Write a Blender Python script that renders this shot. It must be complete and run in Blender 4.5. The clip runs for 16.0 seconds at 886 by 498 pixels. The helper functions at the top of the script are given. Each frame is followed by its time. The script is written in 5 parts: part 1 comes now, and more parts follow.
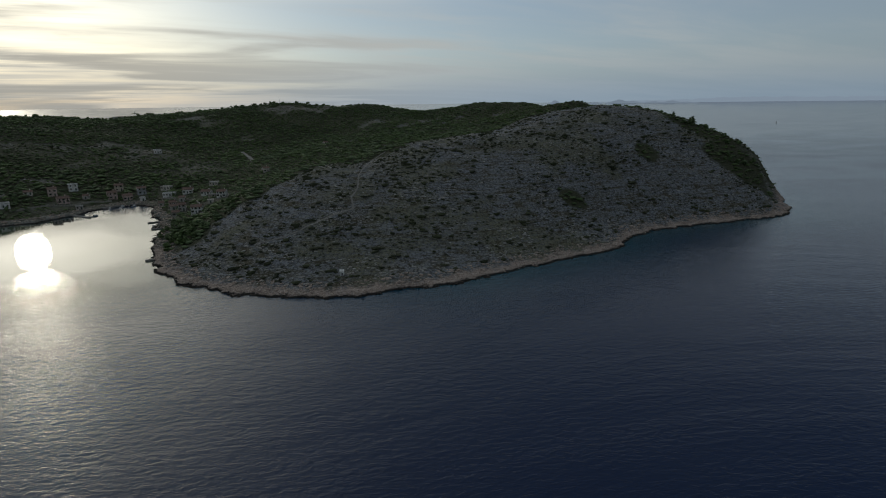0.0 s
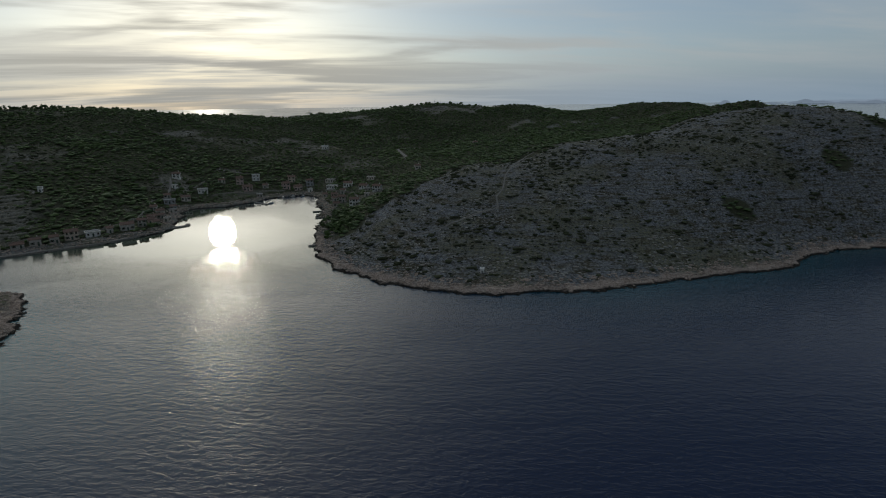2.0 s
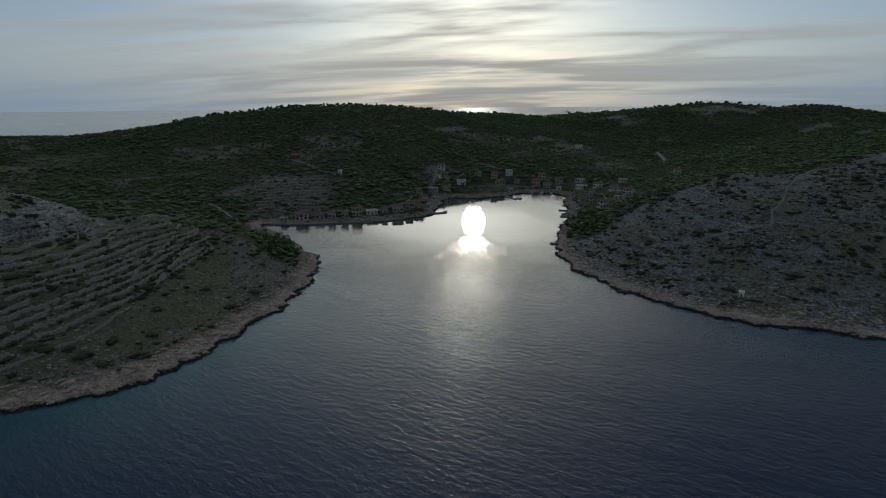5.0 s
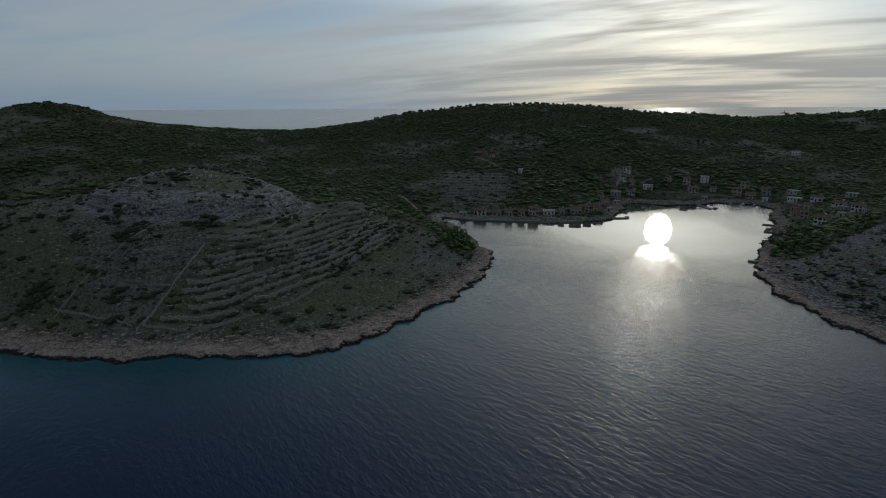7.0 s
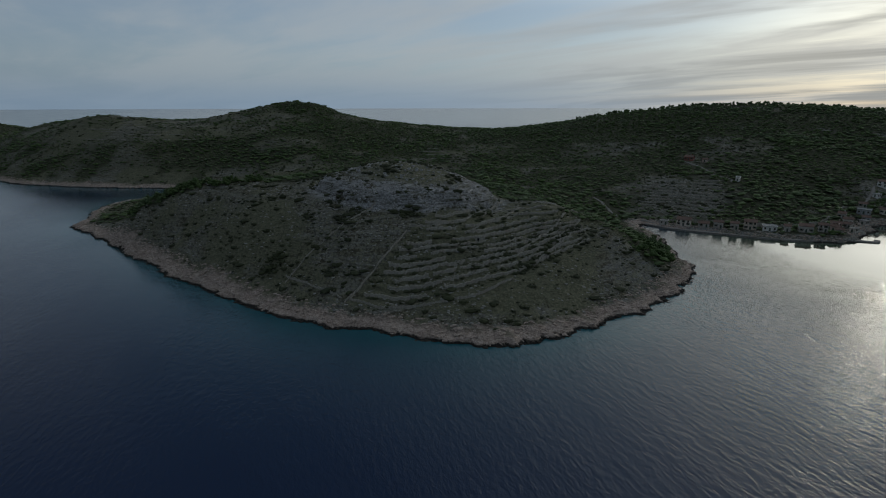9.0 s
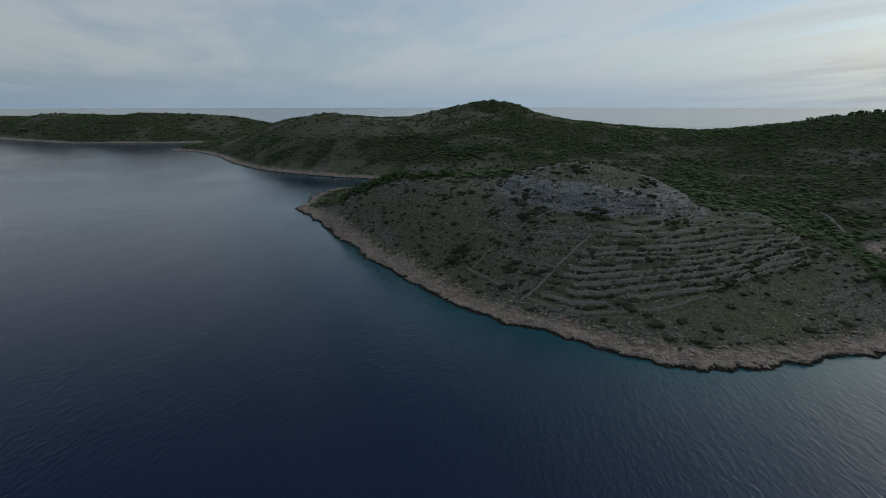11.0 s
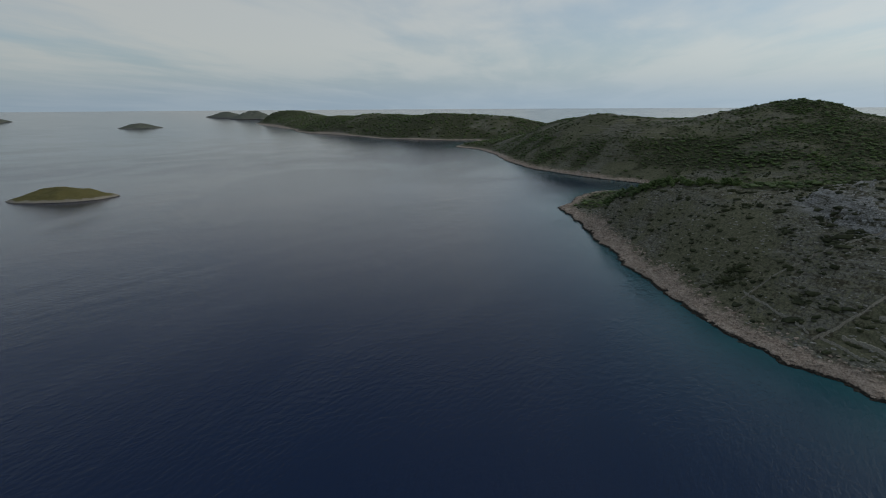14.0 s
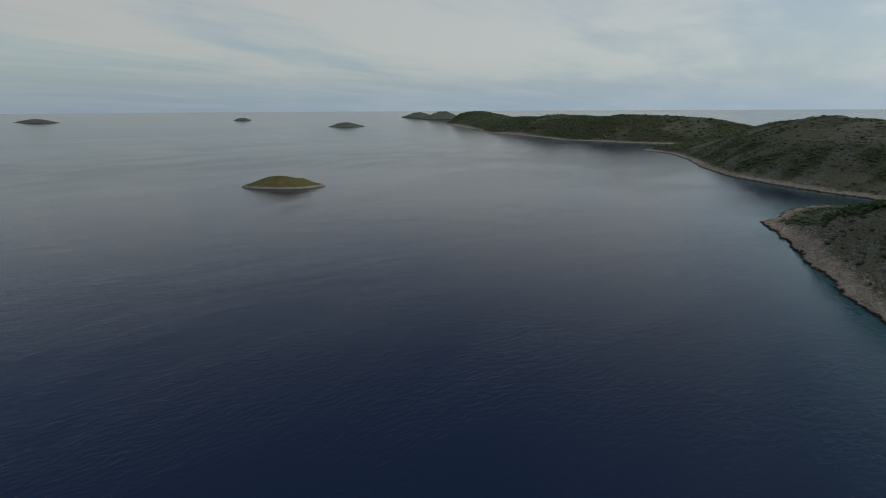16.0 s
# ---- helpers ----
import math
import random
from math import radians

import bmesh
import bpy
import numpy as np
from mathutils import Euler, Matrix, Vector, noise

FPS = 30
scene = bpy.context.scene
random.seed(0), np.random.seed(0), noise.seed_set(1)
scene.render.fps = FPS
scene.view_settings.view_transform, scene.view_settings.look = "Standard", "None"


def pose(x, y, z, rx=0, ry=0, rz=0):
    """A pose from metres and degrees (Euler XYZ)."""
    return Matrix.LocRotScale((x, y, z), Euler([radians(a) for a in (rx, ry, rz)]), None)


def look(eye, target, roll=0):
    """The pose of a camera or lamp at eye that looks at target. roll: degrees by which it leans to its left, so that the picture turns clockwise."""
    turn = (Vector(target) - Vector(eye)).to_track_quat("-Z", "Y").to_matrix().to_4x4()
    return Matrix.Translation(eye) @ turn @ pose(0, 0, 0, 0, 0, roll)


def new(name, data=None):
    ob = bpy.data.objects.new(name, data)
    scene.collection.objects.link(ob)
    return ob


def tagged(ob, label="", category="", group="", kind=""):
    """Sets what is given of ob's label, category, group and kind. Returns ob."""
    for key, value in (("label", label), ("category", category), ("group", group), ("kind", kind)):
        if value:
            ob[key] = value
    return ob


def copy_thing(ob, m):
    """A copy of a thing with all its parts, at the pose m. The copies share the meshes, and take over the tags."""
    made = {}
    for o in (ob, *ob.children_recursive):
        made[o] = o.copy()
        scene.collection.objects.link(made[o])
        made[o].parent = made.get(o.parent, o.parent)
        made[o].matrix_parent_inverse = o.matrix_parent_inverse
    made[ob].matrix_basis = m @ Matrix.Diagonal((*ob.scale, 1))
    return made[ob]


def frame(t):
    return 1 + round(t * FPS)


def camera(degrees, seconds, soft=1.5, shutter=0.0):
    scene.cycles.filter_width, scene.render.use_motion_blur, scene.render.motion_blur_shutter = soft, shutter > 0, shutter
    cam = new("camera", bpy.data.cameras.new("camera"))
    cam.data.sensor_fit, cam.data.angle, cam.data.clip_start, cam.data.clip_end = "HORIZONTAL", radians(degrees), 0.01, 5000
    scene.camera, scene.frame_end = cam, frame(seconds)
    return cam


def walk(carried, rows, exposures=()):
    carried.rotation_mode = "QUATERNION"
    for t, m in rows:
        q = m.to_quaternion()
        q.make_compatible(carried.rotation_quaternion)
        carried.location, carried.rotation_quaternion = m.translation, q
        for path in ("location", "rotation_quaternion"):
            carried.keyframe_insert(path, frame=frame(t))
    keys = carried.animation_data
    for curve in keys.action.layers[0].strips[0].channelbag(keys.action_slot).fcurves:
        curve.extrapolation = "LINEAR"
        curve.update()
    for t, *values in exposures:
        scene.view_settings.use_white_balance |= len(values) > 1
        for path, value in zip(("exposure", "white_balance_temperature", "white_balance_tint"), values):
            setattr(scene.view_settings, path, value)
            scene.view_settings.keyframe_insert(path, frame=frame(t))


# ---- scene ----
# The camera hangs in the air 80 m over the sea and turns to its left.
EYE = 80.0
cam = camera(78.85, 16.0, soft=1.1)
PATH = [
    (0.0, pose(0, 0, EYE, 74.67, 0.70, 0.01)),
    (0.5, pose(0, 0, EYE, 74.72, 0.77, 3.86)),
    (1.0, pose(0, 0, EYE, 74.77, 0.75, 7.68)),
    (1.5, pose(0, 0, EYE, 74.81, 0.68, 11.54)),
    (2.0, pose(0, 0, EYE, 74.89, 0.78, 15.46)),
    (2.5, pose(0, 0, EYE, 74.93, 0.73, 19.82)),
    (3.0, pose(0, 0, EYE, 75.01, 0.65, 24.31)),
    (5.5, pose(0, 0, EYE, 75.11, 0.42, 46.17)),
    (6.0, pose(0, 0, EYE, 75.16, 0.33, 50.92)),
    (6.5, pose(0, 0, EYE, 75.16, 0.27, 55.67)),
    (7.0, pose(0, 0, EYE, 75.13, 0.26, 60.58)),
    (7.5, pose(0, 0, EYE, 75.13, 0.18, 65.71)),
    (8.0, pose(0, 0, EYE, 75.10, 0.13, 70.84)),
    (8.5, pose(0, 0, EYE, 75.13, 0.11, 75.94)),
    (9.0, pose(0, 0, EYE, 75.12, 0.08, 81.16)),
    (9.5, pose(0, 0, EYE, 75.10, 0.01, 86.31)),
    (12.0, pose(0, 0, EYE, 75.05, 0.21, 110.15)),
    (12.5, pose(0, 0, EYE, 75.07, 0.27, 114.71)),
    (13.0, pose(0, 0, EYE, 75.11, 0.29, 119.30)),
    (13.5, pose(0, 0, EYE, 75.16, 0.30, 123.96)),
    (14.0, pose(0, 0, EYE, 75.20, 0.32, 128.61)),
    (14.5, pose(0, 0, EYE, 75.23, 0.38, 133.31)),
    (15.0, pose(0, 0, EYE, 75.28, 0.42, 138.01)),
    (15.5, pose(0, 0, EYE, 75.34, 0.38, 142.64)),
    (16.0, pose(0, 0, EYE, 75.38, 0.29, 147.44)),
]
EXPOSURES = [(0.0, -0.03, 6600, 10), (2.5, -0.14, 6400, 10), (5.5, -0.30, 6150, 10), (8.5, -0.25, 6200, 10), (9.5, 0.0, 6250, 10), (12.0, 0.40, 6600, 10), (16.0, 0.60, 6950, 10)]
walk(cam, PATH, EXPOSURES)

# ---- world, sun ----
SUN_AZ, SUN_EL = 38.4, 12.0          # degrees: turn to the left of +y, height
SUN = Vector((-math.sin(radians(SUN_AZ)) * math.cos(radians(SUN_EL)),
              math.cos(radians(SUN_AZ)) * math.cos(radians(SUN_EL)), math.sin(radians(SUN_EL))))


class Nodes:
    """Short hand for a node tree."""

    def __init__(self, tree):
        self.tree = tree
        tree.nodes.clear()

    def add(self, kind, inputs=None, **props):
        n = self.tree.nodes.new(kind)
        for k, v in props.items():
            setattr(n, k, v)
        for k, v in (inputs or {}).items():
            self.put(n, k, v)
        return n

    def put(self, n, k, v):
        s = n.inputs[k]
        if isinstance(v, bpy.types.NodeSocket):
            self.tree.links.new(v, s)
        elif isinstance(v, bpy.types.Node):
            self.tree.links.new(v.outputs[0], s)
        else:
            s.default_value = v

    def math(self, op, a, b=0.0, c=0.0, clamp=False):
        n = self.add("ShaderNodeMath", operation=op, use_clamp=clamp)
        for i, v in enumerate((a, b, c)):
            self.put(n, i, v)
        return n.outputs[0]

    def vec(self, op, a, b=(0, 0, 0)):
        n = self.add("ShaderNodeVectorMath", operation=op)
        self.put(n, 0, a)
        self.put(n, 1, b)
        return n.outputs["Value"] if op == "DOT_PRODUCT" else n.outputs[0]

    def mix(self, fac, a, b, blend="MIX"):
        n = self.add("ShaderNodeMix", data_type="RGBA", blend_type=blend, clamp_factor=True)
        for k, v in ((0, fac), (6, a), (7, b)):
            if isinstance(v, tuple) and len(v) == 3:
                v = (*v, 1.0)
            self.put(n, k, v)
        return n.outputs[2]

    def ramp(self, x, a, b, lo=0.0, hi=1.0):
        n = self.add("ShaderNodeMapRange", interpolation_type="SMOOTHSTEP")
        for k, v in ((0, x), (1, a), (2, b), (3, lo), (4, hi)):
            self.put(n, k, v)
        return n.outputs[0]

    def noise(self, vector, scale, detail=4.0, rough=0.55, distort=0.0):
        n = self.add("ShaderNodeTexNoise", {"Scale": scale, "Detail": detail, "Roughness": rough, "Distortion": distort})
        self.put(n, "Vector", vector)
        return n.outputs["Fac"]


def build_world():
    world = bpy.data.worlds.new("world")
    world.use_nodes = True
    scene.world = world
    n = Nodes(world.node_tree)
    way = n.add("ShaderNodeTexCoord").outputs["Generated"]
    sky = n.add("ShaderNodeTexSky", sky_type="NISHITA", sun_disc=False, sun_elevation=radians(SUN_EL),
                sun_rotation=radians(-SUN_AZ), altitude=80.0, air_density=1.0, dust_density=1.0, ozone_density=2.0)
    up = n.math("MAXIMUM", n.add("ShaderNodeSeparateXYZ", {0: way}).outputs[2], 0.0)
    # high cloud in long parallel bands, drawn together by distance
    reach = n.math("DIVIDE", 1.0, n.math("ADD", up, 0.075))
    across = n.math("MULTIPLY", n.vec("DOT_PRODUCT", way, (-math.sin(radians(27)), math.cos(radians(27)), 0.0)), reach)
    along_bands = n.math("MULTIPLY", n.vec("DOT_PRODUCT", way, (math.cos(radians(27)), math.sin(radians(27)), 0.0)), reach)
    plane = n.add("ShaderNodeCombineXYZ", {0: across, 1: along_bands, 2: 0.0}).outputs[0]
    sheet = n.noise(n.vec("MULTIPLY", n.vec("ADD", plane, (3.1, 0.4, 0.0)), (0.30, 0.17, 1.0)), 1.0, 4.0, 0.5, 0.4)
    bands = n.noise(n.vec("MULTIPLY", n.vec("ADD", plane, (0.7, 7.3, 0.1)), (0.78, 0.30, 1.0)), 1.0, 5.0, 0.52, 0.6)
    wisps = n.noise(n.vec("MULTIPLY", n.vec("ADD", plane, (5.2, 0.9, 0.4)), (2.2, 0.75, 1.0)), 1.0, 5.0, 0.6, 0.5)
    sun_dot = n.math("MAXIMUM", n.vec("DOT_PRODUCT", way, tuple(SUN)), 0.0)
    wide = n.math("POWER", sun_dot, 7.0)
    close = n.math("POWER", sun_dot, 60.0)
    core = n.math("POWER", sun_dot, 500.0)
    thick = n.math("ADD", n.math("ADD", n.math("MULTIPLY", sheet, 0.44), n.math("MULTIPLY", bands, 0.40)), n.math("MULTIPLY", wisps, 0.16))
    cover = n.ramp(thick, 0.40, 0.58)
    # the sheet is thinner to the north and to the south-west
    for bearing, amount in ((-42.0, 0.60), (100.0, 0.35), (140.0, 0.20)):
        there = (-math.sin(radians(bearing)), math.cos(radians(bearing)), 0.05)
        gap = n.math("POWER", n.math("MAXIMUM", n.vec("DOT_PRODUCT", way, there), 0.0), 9.0)
        cover = n.math("MULTIPLY", cover, n.math("SUBTRACT", 1.0, n.math("MULTIPLY", gap, amount)))
    blue = n.mix(1.0, n.vec("MULTIPLY", sky.outputs[0], (0.036, 0.041, 0.046)), (0.10, 0.142, 0.196), "ADD")
    grey = n.mix(wide, (0.408, 0.428, 0.426), (0.476, 0.460, 0.415))
    base = n.mix(n.math("ADD", n.math("MULTIPLY", cover, 0.60), n.math("MULTIPLY_ADD", close, 0.25, 0.24)), blue, grey)
    low = n.ramp(up, 0.0, 0.10, 1.0, 0.0)
    base = n.mix(n.math("MULTIPLY", low, 0.7), base, n.mix(wide, (0.222, 0.294, 0.364), (0.37, 0.378, 0.362)))
    rim = n.math("MULTIPLY", n.ramp(up, 0.0, 0.055, 0.32, 0.0), n.math("SUBTRACT", 1.0, wide))
    base = n.mix(rim, base, (0.178, 0.270, 0.380))
    # half way up the sheet thins out to blue; it is thick overhead and bright above the sun
    high = n.ramp(up, 0.16, 0.5)
    base = n.vec("MULTIPLY", base, n.mix(high, (1.0, 1.0, 1.0), n.mix(n.ramp(up, 0.5, 1.0), (0.52, 0.56, 0.61), (0.98, 0.97, 0.93))))
    bright = (-math.sin(radians(44)) * math.cos(radians(24)), math.cos(radians(44)) * math.cos(radians(24)), math.sin(radians(24)))
    lift = n.math("ADD", 1.0, n.math("MULTIPLY", n.math("MULTIPLY", n.math("POWER", n.math("MAXIMUM", n.vec("DOT_PRODUCT", way, bright), 0.0), 12.0), n.ramp(up, 0.22, 0.44)), 2.6))
    base = n.vec("MULTIPLY", base, n.add("ShaderNodeCombineXYZ", {0: lift, 1: n.math("MULTIPLY_ADD", lift, 0.985, 0.015), 2: n.math("MULTIPLY_ADD", lift, 0.86, 0.14)}).outputs[0])
    # the whole dome is brighter on the sun's side
    dome = n.math("MULTIPLY_ADD", n.vec("DOT_PRODUCT", way, (SUN.x, SUN.y, 0.0)), 0.26, 0.94)
    base = n.vec("MULTIPLY", base, n.add("ShaderNodeCombineXYZ", {0: dome, 1: dome, 2: dome}).outputs[0])
    # the veiled sun lights the thin places between the bands
    thin = n.ramp(n.math("ADD", n.math("MULTIPLY", bands, 0.7), n.math("MULTIPLY", wisps, 0.3)), 0.40, 0.60, 1.0, 0.0)
    shade = n.math("SUBTRACT", 1.0, n.math("MULTIPLY", n.math("MULTIPLY", wide, 0.30), n.ramp(bands, 0.44, 0.62)))
    base = n.vec("MULTIPLY", base, n.add("ShaderNodeCombineXYZ", {0: shade, 1: shade, 2: shade}).outputs[0])
    glow = n.math("ADD", n.math("MULTIPLY", close, n.math("ADD", n.math("MULTIPLY", thin, 0.17), 0.03)), n.math("MULTIPLY", core, n.math("ADD", n.math("MULTIPLY", thin, 0.30), 0.12)))
    glow = n.math("MULTIPLY", glow, n.ramp(up, 0.0, 0.14, 0.30, 1.0))
    # the bright veil about the sun itself
    aureole = n.math("ADD", n.math("MULTIPLY", n.math("POWER", sun_dot, 95.0), 1.0), n.math("MULTIPLY", n.math("POWER", sun_dot, 22.0), 0.55))
    aureole = n.math("ADD", aureole, n.math("MULTIPLY", n.math("MULTIPLY", wide, 0.50), n.ramp(up, 0.24, 0.42, 1.0, 0.0)))
    glow = n.math("ADD", glow, n.math("MULTIPLY", aureole, n.ramp(up, 0.15, 0.21)))
    tint = n.add("ShaderNodeVectorMath", {0: (1.0, 0.965, 0.82)}, operation="SCALE")
    n.put(tint, "Scale", glow)
    total = n.mix(1.0, base, tint.outputs[0], "ADD")
    bg = n.add("ShaderNodeBackground", {"Color": total, "Strength": 1.0})
    n.add("ShaderNodeOutputWorld", {"Surface": bg.outputs[0]})
    sun = new("sun", bpy.data.lights.new("sun", "SUN"))
    sun.data.energy, sun.data.angle, sun.data.color = 0.095, radians(2.4), (1.0, 0.93, 0.76)
    sun.matrix_world = look((0, 0, 300), Vector((0, 0, 300)) - SUN)


build_world()


# ---- materials ----
def material(name):
    m = bpy.data.materials.new(name)
    m.use_nodes = True
    return m, Nodes(m.node_tree)


def finish(n, color, rough=0.9, normal=None, metal=0.0, spec=0.3, ior=1.45, transmission=0.0):
    b = n.add("ShaderNodeBsdfPrincipled", {"Roughness": rough, "Metallic": metal, "IOR": ior, "Specular IOR Level": spec,
                                           "Transmission Weight": transmission})
    n.put(b, "Base Color", (*color, 1.0) if isinstance(color, tuple) and len(color) == 3 else color)
    if normal is not None:
        n.put(b, "Normal", normal)
    n.add("ShaderNodeOutputMaterial", {"Surface": b.outputs[0]})
    return b


def bump(n, height, strength, distance, normal=None):
    b = n.add("ShaderNodeBump", {"Strength": strength, "Distance": distance, "Height": height})
    if normal is not None:
        n.put(b, "Normal", normal)
    return b.outputs[0]


def ground_material():
    m, n = material("limestone hillside")
    pos = n.add("ShaderNodeNewGeometry").outputs["Position"]
    shore = n.add("ShaderNodeAttribute", attribute_name="shore").outputs["Fac"]
    wood = n.add("ShaderNodeAttribute", attribute_name="wood").outputs["Fac"]
    sep = n.add("ShaderNodeSeparateXYZ", {0: pos})
    grass = n.add("ShaderNodeAttribute", attribute_name="grass").outputs["Fac"]
    mid = n.noise(pos, 0.12, 5, 0.6, 0.4)
    fine = n.noise(pos, 0.8, 5, 0.65)
    grain = n.noise(pos, 3.5, 3, 0.6)
    # ledges that run level round the slopes, and small broken stone
    strata = n.noise(n.vec("MULTIPLY", pos, (0.10, 0.10, 1.1)), 1.0, 4, 0.6, 0.6)
    ledge = n.noise(n.vec("MULTIPLY", pos, (0.02, 0.02, 0.5)), 1.0, 3, 0.55, 0.8)
    speck = n.noise(pos, 1.7, 3, 0.6, 0.3)
    blotch = n.math("ADD", n.math("MULTIPLY", fine, 0.6), n.math("MULTIPLY", speck, 0.4))
    rock = n.mix(n.ramp(blotch, 0.36, 0.66), (0.165, 0.160, 0.146), (0.375, 0.366, 0.334))
    # joints and fissures in the bare rock
    drift = n.vec("ADD", n.vec("MULTIPLY", pos, (0.34, 0.34, 0.6)), n.add("ShaderNodeCombineXYZ", {0: n.math("MULTIPLY", mid, 2.2), 1: n.math("MULTIPLY", fine, 0.9), 2: 0.0}).outputs[0])
    joints = n.add("ShaderNodeTexVoronoi", {"Vector": drift, "Scale": 1.0, "Randomness": 1.0}, feature="DISTANCE_TO_EDGE").outputs["Distance"]
    fissure = n.math("MULTIPLY", n.ramp(joints, 0.03, 0.15, 1.0, 0.0), n.ramp(mid, 0.42, 0.56))
    rock = n.mix(n.math("MULTIPLY", fissure, 0.75), rock, (0.055, 0.053, 0.045))
    cool_shade = n.add("ShaderNodeAttribute", attribute_name="cool_shade").outputs["Fac"]
    # a cool blue tint paints sky-lit shade into the northern rock's colour
    rock = n.mix(cool_shade, rock, n.vec("MULTIPLY", rock, (0.90, 0.97, 1.16)))
    soil = n.mix(n.ramp(blotch, 0.38, 0.64), (0.060, 0.054, 0.037), (0.135, 0.120, 0.083))
    herb = n.mix(n.ramp(blotch, 0.38, 0.64), (0.098, 0.099, 0.060), (0.205, 0.197, 0.130))
    stony = n.math("ADD", n.math("ADD", n.math("MULTIPLY", mid, 0.30), n.math("MULTIPLY", fine, 0.27)), n.math("ADD", n.math("MULTIPLY", strata, 0.28), n.math("MULTIPLY", ledge, 0.15)))
    open_ground = n.mix(n.ramp(stony, 0.43, 0.55), soil, rock)
    open_ground = n.mix(n.ramp(n.math("ADD", n.math("MULTIPLY", grass, 0.22), n.math("ADD", n.math("MULTIPLY", fine, 0.75), n.math("MULTIPLY", mid, 0.25))), 0.48, 0.72), open_ground, herb)
    litter = n.mix(fine, (0.050, 0.054, 0.031), (0.085, 0.086, 0.050))
    crag = n.add("ShaderNodeAttribute", attribute_name="crag").outputs["Fac"]
    pale = n.mix(n.ramp(n.math("ADD", n.math("MULTIPLY", speck, 0.5), n.math("MULTIPLY", strata, 0.5)), 0.36, 0.62), (0.10, 0.097, 0.092), (0.44, 0.432, 0.415))
    open_ground = n.mix(n.math("MULTIPLY", crag, n.ramp(stony, 0.42, 0.54)), open_ground, pale)
    c = n.mix(wood, open_ground, litter)
    harbour = n.add("ShaderNodeAttribute", attribute_name="harbour").outputs["Fac"]
    shore = n.math("ADD", n.math("MULTIPLY_ADD", harbour, 9.0, shore), n.math("MULTIPLY", cool_shade, 2.2))
    edge = n.math("ADD", shore, n.math("MULTIPLY", n.math("SUBTRACT", mid, 0.5), 14.0))
    bare = n.mix(n.ramp(n.math("ADD", n.math("MULTIPLY", n.math("ADD", fine, strata), 0.3), n.math("MULTIPLY", speck, 0.4)), 0.36, 0.64), (0.20, 0.148, 0.118), (0.60, 0.485, 0.405))
    c = n.mix(n.ramp(edge, 4.5, 10.0, 1.0, 0.0), c, bare)
    wet = n.ramp(n.math("ADD", sep.outputs[2], n.math("MULTIPLY", fine, -1.5)), -0.30, 0.10, 1.0, 0.0)
    near_sea = n.ramp(shore, 25.0, 40.0, 1.0, 0.0)
    c = n.mix(n.math("MULTIPLY", wet, near_sea), c, (0.03, 0.027, 0.024))
    nor = bump(n, n.math("ADD", n.math("ADD", n.math("MULTIPLY", fine, 1.0), n.math("MULTIPLY", strata, 1.2)), n.math("MULTIPLY", grain, 0.35)), 1.0, 0.8)
    finish(n, c, 0.95, nor, spec=0.15)
    return m


def sea_material():
    m, n = material("sea water")
    pos = n.add("ShaderNodeNewGeometry").outputs["Position"]
    shallow = n.add("ShaderNodeAttribute", attribute_name="shallow").outputs["Fac"]
    turned = n.add("ShaderNodeVectorRotate", {"Vector": pos, "Angle": radians(WAVE_TURN)}, rotation_type="Z_AXIS").outputs[0]
    chop = n.noise(n.vec("MULTIPLY", turned, (0.48, 1.0, 1.0)), 0.62, 3, 0.58, 0.35)
    ripple = n.noise(n.vec("MULTIPLY", turned, (0.55, 1.0, 1.0)), 1.9, 3, 0.6, 0.2)
    swell = n.noise(n.vec("MULTIPLY", turned, (0.4, 1.0, 1.0)), 0.07, 2, 0.5)
    # calm streaks and cat's paws
    slick = n.ramp(n.noise(n.vec("MULTIPLY", turned, (0.6, 1.0, 1.0)), 0.007, 5, 0.6, 2.0), 0.36, 0.62)
    h = n.math("ADD", n.math("ADD", n.math("MULTIPLY", chop, 0.33), n.math("MULTIPLY", ripple, 0.11)), n.math("MULTIPLY", swell, 0.28))
    ruffle = n.add("ShaderNodeAttribute", attribute_name="ruffle").outputs["Fac"]
    h = n.math("MULTIPLY", h, ruffle)
    nor = bump(n, n.math("MULTIPLY", h, n.math("ADD", n.math("MULTIPLY", slick, 0.45), 0.55)), 1.0, 0.76)
    patch = n.noise(pos, 0.05, 3, 0.5)
    bed = n.mix(patch, (0.012, 0.078, 0.100), (0.022, 0.120, 0.140))
    murk_sheen = n.add("ShaderNodeAttribute", attribute_name="murk_sheen").outputs["Fac"]
    # the bay's cloudy green is lightened to stand for reflected sky
    c = n.mix(murk_sheen, (0.0018, 0.0136, 0.052), (0.098, 0.102, 0.058))
    c = n.mix(shallow, c, bed)
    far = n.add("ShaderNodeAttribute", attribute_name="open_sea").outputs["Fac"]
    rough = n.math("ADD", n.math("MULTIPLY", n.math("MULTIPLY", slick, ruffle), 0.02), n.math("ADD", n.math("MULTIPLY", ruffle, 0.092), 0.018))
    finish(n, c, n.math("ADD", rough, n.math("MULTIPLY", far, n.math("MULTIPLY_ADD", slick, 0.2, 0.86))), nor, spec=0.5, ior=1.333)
    return m


WAVE_TURN = -8.0
MAT_GROUND, MAT_SEA = ground_material(), sea_material()


